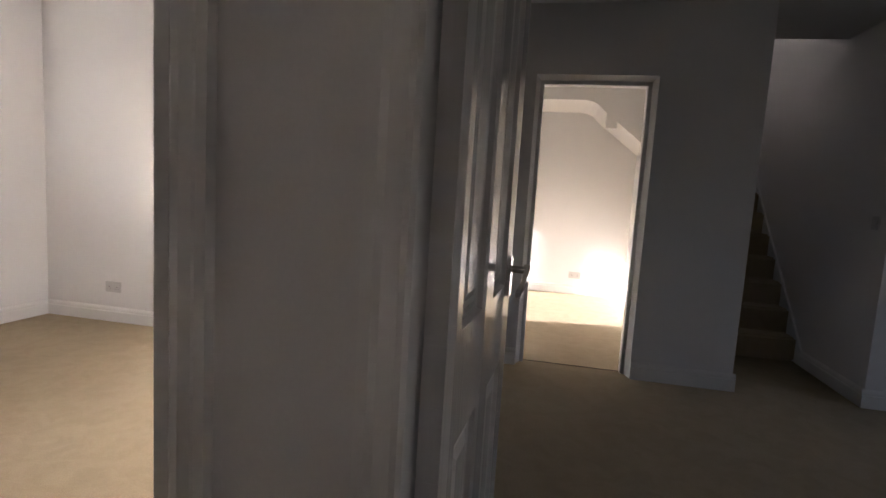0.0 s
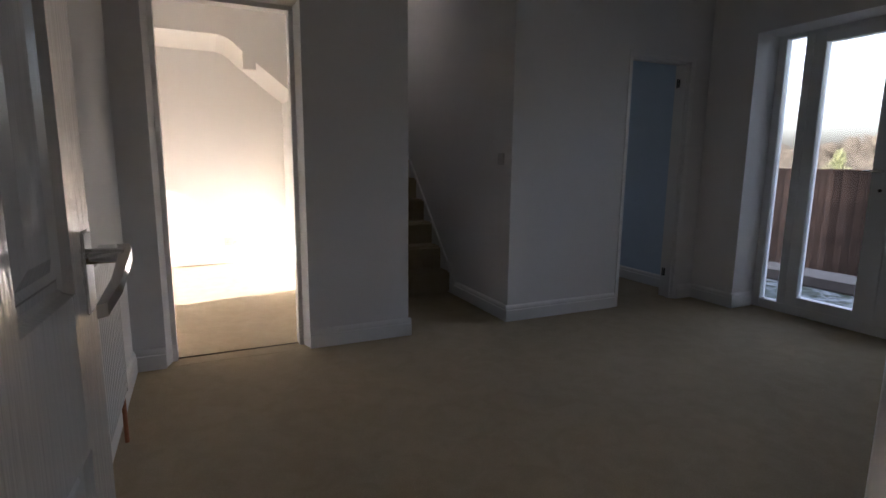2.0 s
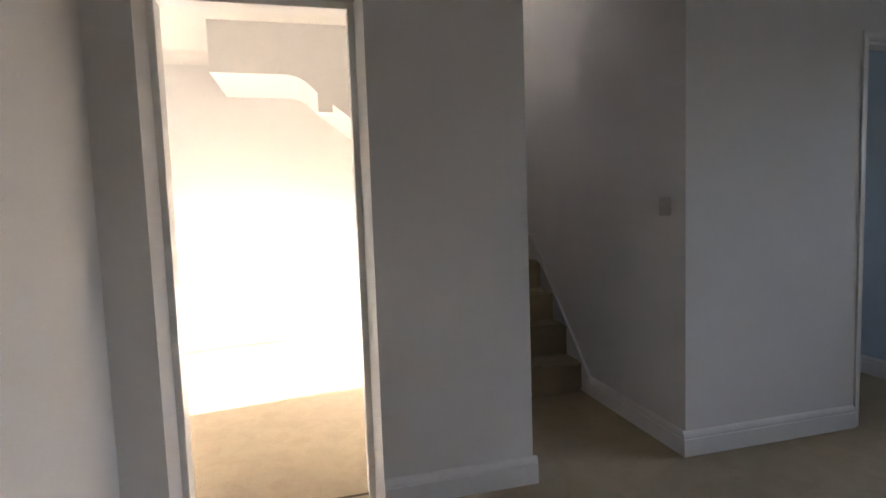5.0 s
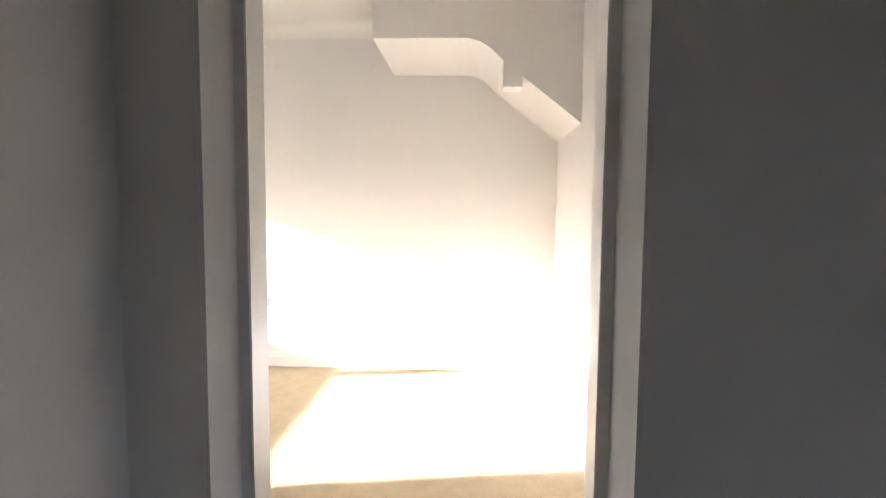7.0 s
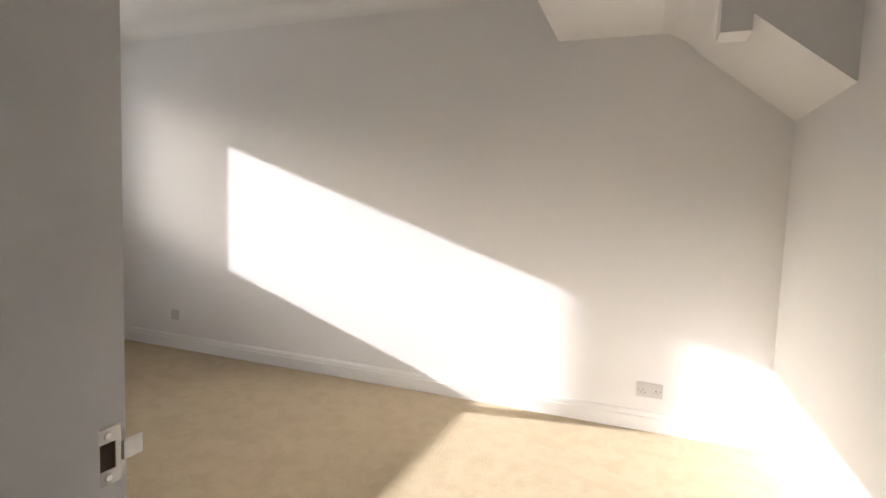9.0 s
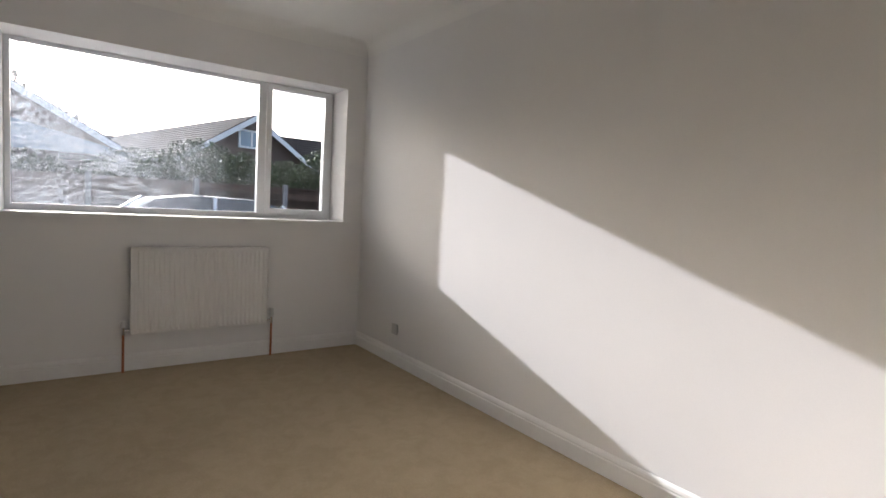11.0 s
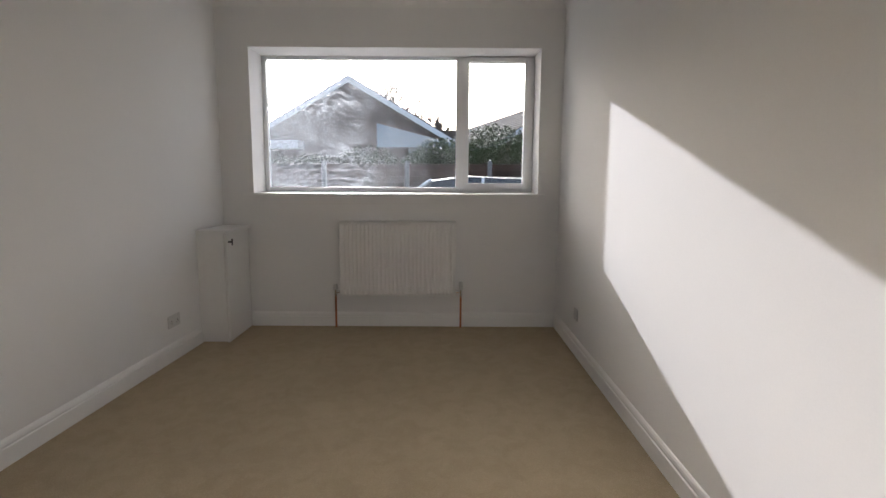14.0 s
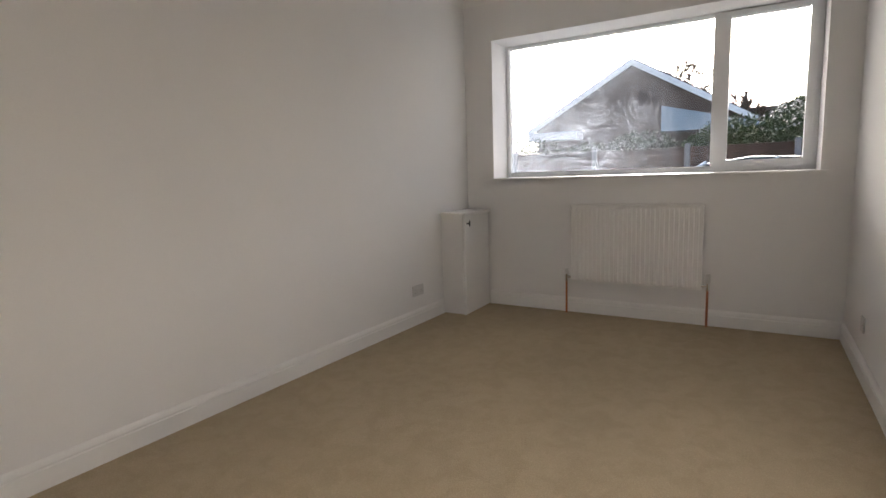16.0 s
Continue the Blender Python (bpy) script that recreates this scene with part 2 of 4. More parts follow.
def glass_material(name, film=0.0):
    """Clear window glass; film: how much wiped, smeary dirt lies on it."""
    m = bpy.data.materials.new(name)
    m.use_nodes = True
    nt = m.node_tree
    N, L = nt.nodes.new, nt.links.new
    nt.nodes.remove(nt.nodes["Principled BSDF"])
    out = nt.nodes["Material Output"]
    clear, gloss = N("ShaderNodeBsdfTransparent"), N("ShaderNodeBsdfGlossy")
    gloss.inputs["Roughness"].default_value = 0.02
    clear.inputs["Color"].default_value = (0.95, 0.96, 0.96, 1)
    fres = N("ShaderNodeFresnel")
    fres.inputs["IOR"].default_value = 1.45
    pane = N("ShaderNodeMixShader")
    L(fres.outputs[0], pane.inputs["Fac"]), L(clear.outputs[0], pane.inputs[1]), L(gloss.outputs[0], pane.inputs[2])
    last = pane
    if film:
        tc = N("ShaderNodeTexCoord")
        warp = N("ShaderNodeTexNoise")
        warp.inputs["Scale"].default_value, warp.inputs["Detail"].default_value = 1.6, 1
        mixv = N("ShaderNodeMixRGB")
        mixv.blend_type, mixv.inputs["Fac"].default_value = "ADD", 1.0
        wipe = N("ShaderNodeTexWave")
        wipe.wave_type, wipe.rings_direction = "RINGS", "X"
        wipe.inputs["Scale"].default_value, wipe.inputs["Distortion"].default_value, wipe.inputs["Detail"].default_value, wipe.inputs["Detail Scale"].default_value, wipe.inputs["Detail Roughness"].default_value = 7.0, 10.0, 5, 1.3, 0.8
        brush = N("ShaderNodeTexNoise")
        brush.inputs["Scale"].default_value, brush.inputs["Detail"].default_value, brush.inputs["Distortion"].default_value, brush.inputs["Roughness"].default_value = 7.0, 6, 3.0, 0.6
        swirl = N("ShaderNodeMixRGB")
        swirl.inputs["Fac"].default_value = 0.86
        patch = N("ShaderNodeTexNoise")
        patch.inputs["Scale"].default_value, patch.inputs["Detail"].default_value = 2.0, 5
        ramp = N("ShaderNodeValToRGB")
        ramp.color_ramp.elements[0].position, ramp.color_ramp.elements[1].position = 0.33, 0.58
        ramp.color_ramp.elements[0].color = (0.35, 0.35, 0.35, 1)
        rw = N("ShaderNodeValToRGB")
        rw.color_ramp.elements[0].position, rw.color_ramp.elements[1].position = 0.40, 0.66
        rw.color_ramp.elements[0].color = (0.14, 0.14, 0.14, 1)
        mul, amt = N("ShaderNodeMath"), N("ShaderNodeMath")
        mul.operation = amt.operation = "MULTIPLY"
        amt.inputs[1].default_value = film
        dirt, back = N("ShaderNodeBsdfTranslucent"), N("ShaderNodeBsdfDiffuse")
        dirt.inputs["Color"].default_value = back.inputs["Color"].default_value = (0.47, 0.50, 0.54, 1)
        both, fin = N("ShaderNodeMixShader"), N("ShaderNodeMixShader")
        L(tc.outputs["Object"], warp.inputs["Vector"]), L(tc.outputs["Object"], mixv.inputs["Color1"]), L(warp.outputs["Color"], mixv.inputs["Color2"])
        L(mixv.outputs["Color"], wipe.inputs["Vector"]), L(tc.outputs["Object"], patch.inputs["Vector"])
        L(patch.outputs["Fac"], ramp.inputs["Fac"]), L(wipe.outputs["Fac"], swirl.inputs["Color1"]), L(mixv.outputs["Color"], brush.inputs["Vector"]), L(brush.outputs["Fac"], swirl.inputs["Color2"]), L(swirl.outputs["Color"], rw.inputs["Fac"])
        sep, fade, side = N("ShaderNodeSeparateXYZ"), N("ShaderNodeMapRange"), N("ShaderNodeMath")
        side.operation = "MULTIPLY"
        for key, v in (("From Min", -0.40), ("From Max", 0.30), ("To Min", 1.0), ("To Max", 0.07)):
            fade.inputs[key].default_value = v
        L(tc.outputs["Object"], sep.inputs[0]), L(sep.outputs["Y"], fade.inputs["Value"])
        L(ramp.outputs["Color"], side.inputs[0]), L(fade.outputs[0], side.inputs[1])
        L(side.outputs[0], mul.inputs[0]), L(rw.outputs["Color"], mul.inputs[1]), L(mul.outputs[0], amt.inputs[0])
        L(dirt.outputs[0], both.inputs[1]), L(back.outputs[0], both.inputs[2])
        L(amt.outputs[0], fin.inputs["Fac"]), L(pane.outputs[0], fin.inputs[1]), L(both.outputs[0], fin.inputs[2])
        last = fin
    L(last.outputs[0], out.inputs["Surface"])
    return m


CARPET, GRAIN = carpet_material(), woodgrain_material()
GLASS, SMEARED = glass_material("clear_glass"), glass_material("smeared_glass", 0.42)


# ---- builders ----
def box(bm, lo, hi, bevel=0.0, seg=2):
    """An upright box between two corners, with its edges rounded."""
    lo, hi = Vector(lo), Vector(hi)
    made = bmesh.ops.create_cube(bm, size=1.0, matrix=Matrix.Translation((lo + hi) / 2) @ Matrix.Diagonal((*(hi - lo), 1)))
    if bevel:
        edges = list({e for v in made["verts"] for e in v.link_edges})
        bmesh.ops.bevel(bm, geom=edges, offset=bevel, segments=seg, affect="EDGES", clamp_overlap=True)


def rod(bm, a, b, r, r2=None, seg=14):
    """A round bar from a to b."""
    a, b = Vector(a), Vector(b)
    d = b - a
    m = Matrix.Translation((a + b) / 2) @ d.to_track_quat("Z", "Y").to_matrix().to_4x4()
    bmesh.ops.create_cone(bm, cap_ends=True, segments=seg, radius1=r, radius2=r if r2 is None else r2, depth=d.length, matrix=m)


def prism(bm, outline, a, b):
    """An outline of 3D points, extruded by the vector from a to b."""
    off = Vector(b) - Vector(a)
    low = [bm.verts.new(p) for p in outline]
    top = [bm.verts.new(Vector(p) + off) for p in outline]
    n = len(outline)
    bm.faces.new(low), bm.faces.new(list(reversed(top)))
    for i in range(n):
        bm.faces.new((low[i], top[i], top[(i + 1) % n], low[(i + 1) % n]))
    bmesh.ops.recalc_face_normals(bm, faces=bm.faces)


def part(name, bm, material, parent=None, label="", smooth=False):
    """Links a bmesh as one mesh object, under a thing where one is given."""
    me = bpy.data.meshes.new(name)
    bmesh.ops.recalc_face_normals(bm, faces=bm.faces)
    bm.to_mesh(me)
    bm.free()
    me.materials.append(material)
    if smooth:
        for p in me.polygons:
            p.use_smooth = True
        me.set_sharp_from_angle(angle=radians(35))
    ob = new(name, me)
    if parent:
        ob.parent = parent
    if label:
        tagged(ob, label)
    return ob


def boxes(name, material, rows, parent=None, label="", bevel=0.0):
    bm = bmesh.new()
    for lo, hi in rows:
        box(bm, lo, hi, bevel)
    return part(name, bm, material, parent, label)


def thing(name, label, category, at=(0, 0, 0), group="", kind=""):
    ob = new(name)
    ob.location = at
    ob.empty_display_size = 0.1
    return tagged(ob, label, category, group, kind)


def wall(name, along, a0, a1, d0, d1, z0, z1, holes=(), material=None, label="", parent=None):
    """A solid wall along 'x' or 'y', from d0 to d1 through its thickness, with openings (a, a, z, z)."""
    A = sorted({a0, a1, *[h[0] for h in holes], *[h[1] for h in holes]})
    Z = sorted({z0, z1, *[h[2] for h in holes], *[h[3] for h in holes]})
    def solid(i, k):
        if not (0 <= i < len(A) - 1 and 0 <= k < len(Z) - 1):
            return False
        a, z = (A[i] + A[i + 1]) / 2, (Z[k] + Z[k + 1]) / 2
        return not any(h[0] < a < h[1] and h[2] < z < h[3] for h in holes)
    bm, cache = bmesh.new(), {}
    def v(a, d, z):
        key = (a, d, z)
        if key not in cache:
            cache[key] = bm.verts.new((a, d, z) if along == "x" else (d, a, z))
        return cache[key]
    for i in range(len(A) - 1):
        for k in range(len(Z) - 1):
            if not solid(i, k):
                continue
            l, r, b, t = A[i], A[i + 1], Z[k], Z[k + 1]
            for d in (d0, d1):
                bm.faces.new((v(l, d, b), v(r, d, b), v(r, d, t), v(l, d, t)))
            if not solid(i - 1, k):
                bm.faces.new((v(l, d0, b), v(l, d1, b), v(l, d1, t), v(l, d0, t)))
            if not solid(i + 1, k):
                bm.faces.new((v(r, d0, b), v(r, d1, b), v(r, d1, t), v(r, d0, t)))
            if not solid(i, k - 1):
                bm.faces.new((v(l, d0, b), v(r, d0, b), v(r, d1, b), v(l, d1, b)))
            if not solid(i, k + 1):
                bm.faces.new((v(l, d0, t), v(r, d0, t), v(r, d1, t), v(l, d1, t)))
    ob = part(name, bm, material or WALL, parent)
    return tagged(ob, label or "matt off-white painted plaster wall", "wall", kind="structure")


def skirting(p, q, n, h=0.12, t=0.018):
    """A moulded skirting board along a wall's foot from p to q; n points into the room."""
    p, q, n = Vector((*p, 0)), Vector((*q, 0)), Vector((*n, 0))
    prof = [(0.0, 0.0), (t, 0.0), (t, h * 0.68), (t * 0.72, h * 0.72), (t * 0.80, h * 0.80), (t * 0.62, h * 0.90), (t * 0.30, h * 0.97), (0.0, h)]
    bm = bmesh.new()
    prism(bm, [p + n * a + Vector((0, 0, z)) for a, z in prof], p, q)
    return tagged(part("baseboard", bm, GLOSS), "white gloss skirting board with a moulded top", "skirting board", kind="structure")


def architrave(name, along, a0, a1, face, out, top, w, t=0.018, parent=None):
    """Moulded trim round the two sides and the head of a door opening; a0 and a1 are its outer edges."""
    bm = bmesh.new()
    prof = [(0, 0), (0, t), (w * 0.25, t * 1.0), (w * 0.4, t * 0.75), (w * 0.75, t * 0.62), (w * 0.9, t * 0.72), (w, t * 0.45), (w, 0)]
    def P(a, d, z):
        return Vector((a, face + out * d, z)) if along == "x" else Vector((face + out * d, a, z))
    prism(bm, [P(a0 + u, d, 0) for u, d in prof], (0, 0, 0), (0, 0, top - w))
    prism(bm, [P(a1 - u, d, 0) for u, d in prof], (0, 0, 0), (0, 0, top - w))
    off = P(a1, 0, 0) - P(a0, 0, 0)
    prism(bm, [P(a0, d, top - u) for u, d in prof], (0, 0, 0), off)
    return tagged(part(name, bm, GLOSS, parent), "white gloss moulded door architrave", "door trim", kind="structure")


# ---- structure ----
FAR, FRONT, END = 3.157, -4.70, 0.35      # sunny room: far wall, window wall, end wall
TOP = 2.78
wall("wall_front", "y", -3.17, FAR + 0.24, -5.08, FRONT, -0.3, TOP, [(0.635, 2.975, 1.10, 2.278), (-2.6, -0.62, 1.08, 2.25)], label="off-white plastered window wall with deep reveals")
wall("wall_far", "x", FRONT, 0.667, FAR, FAR + 0.24, -0.3, TOP, label="plain off-white plastered wall catching the low sun")
def party(x):
    """Where the slightly slanting face of the party wall lies."""
    return 0.24 + 0.0355 * (-0.9 - x)


bm = bmesh.new()
prism(bm, [(FRONT, -0.18, -0.3), (-0.95, -0.18, -0.3), (-0.95, party(-0.95), -0.3), (FRONT, party(FRONT), -0.3)], (0, 0, -0.3), (0, 0, TOP))
tagged(part("wall_party", bm, WALL), "off-white plastered wall between the two front rooms", "wall", kind="structure")
wall("wall_doorway", "x", -0.95, 0.667, 0.0, 0.199, -0.3, TOP, [(-0.797, 0.022, -0.3, 2.072)], label="off-white plastered wall with an open doorway")
wall("wall_stair_left", "y", 0.199, FAR, END, 0.667, -0.3, TOP, label="off-white plastered end wall beside the stairs")
wall("wall_kitchen", "x", 1.45, 3.36, 0.0, 0.15, -0.3, TOP, [(2.49, 3.16, -0.3, 2.0)], label="off-white plastered wall with a narrow doorway")
wall("wall_stair_right", "y", 0.15, FAR + 0.24, 1.45, 1.57, -0.3, 5.0, label="off-white plastered wall along the stairs")
wall("wall_garden", "y", -3.05, 0.15, 3.36, 3.70, -0.3, TOP, [(-2.14, -0.40, -0.3, 2.15)], label="off-white plastered wall with a glazed door opening")
# the back room's bluish light is carried by these two walls' colour
wall("wall_kitchen_side", "y", 0.15, 2.75, 3.38, 3.66, -0.3, TOP, material=SKYBLUE_WALL, label="plain wall of the small back room, blue sky light in its colour")
wall("wall_kitchen_back", "x", 1.57, 3.38, 2.60, 2.75, -0.3, TOP, [(2.2, 2.75, 1.1, 2.15)], material=SKYBLUE_WALL, label="plain back wall, blue sky light in its colour, with an added window opening")
wall("wall_hall", "x", FRONT, 3.66, -3.17, -2.985, -0.3, TOP, [(-1.86, -1.09, -0.3, 2.03), (-0.815, -0.035, -0.3, 2.03)], label="off-white plastered wall with two doorways")
wall("wall_partition", "y", -3.05, -0.18, -1.09, -0.95, -0.3, TOP, label="off-white plastered partition wall")
wall("wall_hall_back", "x", -2.6, 1.4, -5.3, -5.18, -0.3, TOP, label="off-white back wall of the entrance hall")
# opening cut for the added glazed light, sized for the hall's brightness
wall("wall_hall_left", "y", -5.18, -3.17, -2.6, -2.48, -0.3, TOP, [(-4.71, -4.49, 1.1, 2.0)], label="off-white side wall of the hall")
wall("wall_hall_right", "y", -5.18, -3.17, 1.28, 1.4, -0.3, TOP, label="off-white side wall of the hall")
# the stairwell goes on above the ceiling
# its opening is added so that sun bounces down the stairs
wall("wall_stairwell_left", "y", 0.82, FAR + 0.24, 0.547, 0.667, TOP, 5.0, [(1.65, 2.05, 3.65, 4.25)], label="off-white upper wall of the stairwell")
wall("wall_stairwell_front", "x", 0.667, 1.45, 0.70, 0.82, TOP, 5.0, label="off-white upper wall of the stairwell")
wall("wall_stairwell_back", "x", 0.667, 1.45, FAR, FAR + 0.24, -0.3, 5.0, label="off-white upper wall of the stairwell")


def slab(name, lo, hi, material, label, category):
    return tagged(boxes(name, material, [(lo, hi)]), label, category, kind="structure")


slab("floor_sunny_room", (FRONT, 0.0, -0.12), (0.667, FAR, 0.0), CARPET, "beige twist-pile fitted carpet", "carpet floor")
slab("floor_living_room", (-0.95, -3.17, -0.12), (3.66, 0.0, -0.001), CARPET, "beige twist-pile fitted carpet", "carpet floor")
slab("floor_kitchen", (1.45, 0.0, -0.12), (3.66, 2.75, -0.002), CARPET, "beige fitted carpet", "carpet floor")
slab("floor_stair_foot", (0.667, 0.0, -0.12), (1.45, FAR, -0.003), CARPET, "beige fitted carpet", "carpet floor")
slab("floor_front_room", (FRONT, -3.17, -0.12), (-0.95, -0.18, -0.001), CARPET, "beige twist-pile fitted carpet", "carpet floor")
slab("floor_hall", (-2.6, -5.3, -0.12), (1.4, -3.17, -0.002), CARPET, "beige fitted carpet", "carpet floor")
slab("ceiling_sunny_room", (FRONT, 0.199, 2.69), (END, FAR, TOP), CEIL, "flat white painted ceiling", "ceiling")
slab("ceiling_living_room", (-0.95, -3.05, 2.53), (3.36, 0.0, TOP), CEIL, "flat white painted ceiling", "ceiling")
slab("ceiling_stair_foot", (0.667, 0.0, 2.53), (1.45, 0.82, TOP), CEIL, "flat white painted ceiling", "ceiling")
slab("ceiling_kitchen", (1.57, 0.15, 2.45), (3.38, 2.60, TOP), CEIL, "flat white painted ceiling", "ceiling")
slab("ceiling_front_room", (FRONT, -3.05, 2.53), (-1.09, -0.18, TOP), CEIL, "flat white painted ceiling", "ceiling")
slab("ceiling_hall", (-2.48, -5.18, 2.45), (1.28, -3.17, TOP), CEIL, "flat white painted ceiling", "ceiling")
tagged(boxes("roof_deck", CONCRETE, [((-5.08, -5.3, TOP), (0.547, 3.4, 2.9)), ((0.547, -5.3, TOP), (3.66, 0.70, 2.9)), ((1.57, 0.70, TOP), (3.66, 3.4, 2.9)), ((0.547, 0.70, 5.0), (1.57, 3.4, 5.1))]), "plain grey deck over the rooms", "roof", kind="structure")

# boxed-in underside of the stairs in the corner of the sunny room
bm = bmesh.new()
prism(bm, [(x, 2.27, z) for x, z in ((-0.905, 2.69), (-0.905, 2.30), (-0.33, 2.297), (-0.26, 2.278), (-0.20, 2.243), (-0.12, 2.165), (END, 1.795), (END, 2.69))], (0, 2.27, 0), (0, FAR, 0))
bulk = tagged(part("stair_bulkhead", bm, WALL), "off-white plastered boxing under the turning stairs", "bulkhead", kind="structure")
boxes("newel_boxing", WALL, [((-0.118, 2.262, 2.008), (-0.005, 2.40, 2.20))], bulk)

# rounded plaster coving where the walls meet the ceiling of the sunny room
def coving(p, q, n, z, r=0.11):
    p, q, n = Vector((*p, 0)), Vector((*q, 0)), Vector((*n, 0))
    prof = [(0.0, 0.0), (0.0, -r)] + [(r - r * math.cos(a), -r + r * math.sin(a)) for a in (0.2, 0.5, 0.8, 1.1, 1.4)] + [(r, 0.0)]
    bm = bmesh.new()
    prism(bm, [p + n * a + Vector((0, 0, z + b)) for a, b in prof], p, q)
    return tagged(part("coving", bm, CEIL, smooth=True), "soft white rounded plaster coving", "coving", kind="structure")


coving((FRONT, 0.37), (FRONT, FAR), (1, 0), 2.69)
coving((FRONT, FAR), (-0.905, FAR), (0, -1), 2.69)
coving((FRONT, party(FRONT)), (-0.95, party(-0.95)), (0.0355, 0.9994), 2.69)

# skirting boards
R = 0.018
skirting((-0.95, 0.0), (-0.790, 0.0), (0, -1))
skirting((0.010, 0.0), (0.667 + R, 0.0), (0, -1))
skirting((0.667, 0.0), (0.667, 0.95), (1, 0))
skirting((1.45, 0.95), (1.45, 0.0), (-1, 0))
skirting((1.45 - R, 0.0), (2.47, 0.0), (0, -1))
skirting((3.18, 0.0), (3.36, 0.0), (0, -1))
skirting((3.36, 0.0), (3.36, -0.40 - R), (-1, 0))
skirting((3.36 - R, -0.40), (3.58, -0.40), (0, -1))
skirting((3.36, -2.14), (3.36, -2.985), (-1, 0))
skirting((-0.95, -2.985), (-0.95, 0.0), (1, 0))
skirting((0.010, -2.985), (3.36, -2.985), (0, 1))
skirting((3.38, 0.15), (3.38, 2.60), (-1, 0))
skirting((1.57, 2.60), (3.38, 2.60), (0, -1))
skirting((FRONT, FAR), (END, FAR), (0, -1))
skirting((END, 0.199), (END, FAR), (-1, 0))
skirting((FRONT, 0.59), (FRONT, FAR), (1, 0))
skirting((-4.22, party(-4.22)), (-0.95, party(-0.95)), (0.0355, 0.9994))
skirting((-0.95, 0.199), (-0.84, 0.199), (0, 1))
skirting((0.065, 0.199), (END, 0.199), (0, 1))
skirting((FRONT, -0.18), (-1.09, -0.18), (0, -1))
skirting((FRONT, -2.985), (FRONT, -0.18), (1, 0))
skirting((-1.09, -2.985), (-1.09, -0.18), (-1, 0))
skirting((-1.035, -3.17), (-0.822, -3.17), (0, -1))


def door_lining(name, x0, x1, y0, y1, top, t, stop=None, label="white gloss door lining"):
    """Side and head boards of a doorway between the rough edges x0 and x1; stop: (from y, to y, how proud)."""
    rows = [((x0, y0, 0), (x0 + t, y1, top)), ((x1 - t, y0, 0), (x1, y1, top)), ((x0 + t, y0, top - t), (x1 - t, y1, top))]
    if stop:
        a, b, p = stop
        rows += [((x0 + t, a, 0), (x0 + t + p, b, top - t)), ((x1 - t - p, a, 0), (x1 - t, b, top - t)), ((x0 + t + p, a, top - t - p), (x1 - t - p, b, top - t))]
    ob = boxes(name, GLOSS, rows, bevel=0.0015)
    return tagged(ob, label, "door lining", kind="structure")


# sunny doorway: splayed plaster reveal, then a rebated lining with its stop towards the living room
bm = bmesh.new()
for o in ([(-0.797, 0.0005), (-0.788, 0.0005), (-0.762, 0.082), (-0.797, 0.082)], [(0.022, 0.0005), (0.010, 0.0005), (-0.018, 0.082), (0.022, 0.082)]):
    prism(bm, [(x, y, 0) for x, y in o], (0, 0, 0), (0, 0, 2.062))
prism(bm, [(-0.797, y, z) for y, z in ((0.0005, 2.072), (0.0005, 2.062), (0.082, 2.036), (0.082, 2.072))], (0, 0, 0), (0.819, 0, 0))
tagged(part("trim_1", bm, WALL), "white painted plaster reveal splayed towards the doorway", "door reveal", kind="structure")
door_1 = tagged(boxes("door_1", GLOSS, [
    ((-0.797, 0.080, 0), (-0.737, 0.170, 2.072)), ((-0.043, 0.080, 0), (0.022, 0.170, 2.072)), ((-0.737, 0.080, 2.011), (-0.043, 0.170, 2.072)),
    ((-0.797, 0.170, 0), (-0.750, 0.201, 2.072)), ((-0.030, 0.170, 0), (0.022, 0.201, 2.072)), ((-0.750, 0.170, 2.024), (-0.030, 0.201, 2.072))], bevel=0.0025), "white gloss lining of the sunny doorway", "door lining", kind="structure")
architrave("trim_2", "x", -0.832, 0.052, 0.199, 1, 2.106, 0.075, 0.016)
door_2 = door_lining("door_2", 2.49, 3.16, -0.002, 0.152, 2.0, 0.02, (0.03, 0.06, 0.012), "white gloss lining of the narrow doorway")
architrave("trim_3", "x", 2.475, 3.185, 0.0, -1, 2.022, 0.036, 0.009)
door_3 = door_lining("door_3", -0.815, -0.035, -3.172, -2.983, 2.03, 0.025, (-3.15, -3.06, 0.012), "white gloss lining of the hall doorway")
architrave("trim_4", "x", -0.822, 0.015, -3.17, -1, 2.08, 0.06, 0.02)
architrave("trim_5", "x", -0.860, 0.008, -2.985, 1, 2.08, 0.06, 0.014)
door_4 = door_lining("door_4", -1.86, -1.09, -3.172, -2.983, 2.03, 0.025, (-3.14, -3.095, 0.012), "white gloss lining of the front room doorway")
architrave("trim_6", "x", -1.93, -1.025, -3.17, -1, 2.08, 0.06, 0.02)
architrave("trim_7", "x", -1.93, -1.055, -2.985, 1, 2.08, 0.06, 0.02)
tagged(boxes("threshold_strip", SEAM, [((-0.7372, 0.118, 0.0), (-0.0428, 0.132, 0.004))], bevel=0.0015), "thin dark carpet joining strip in the doorway", "threshold strip", kind="structure")


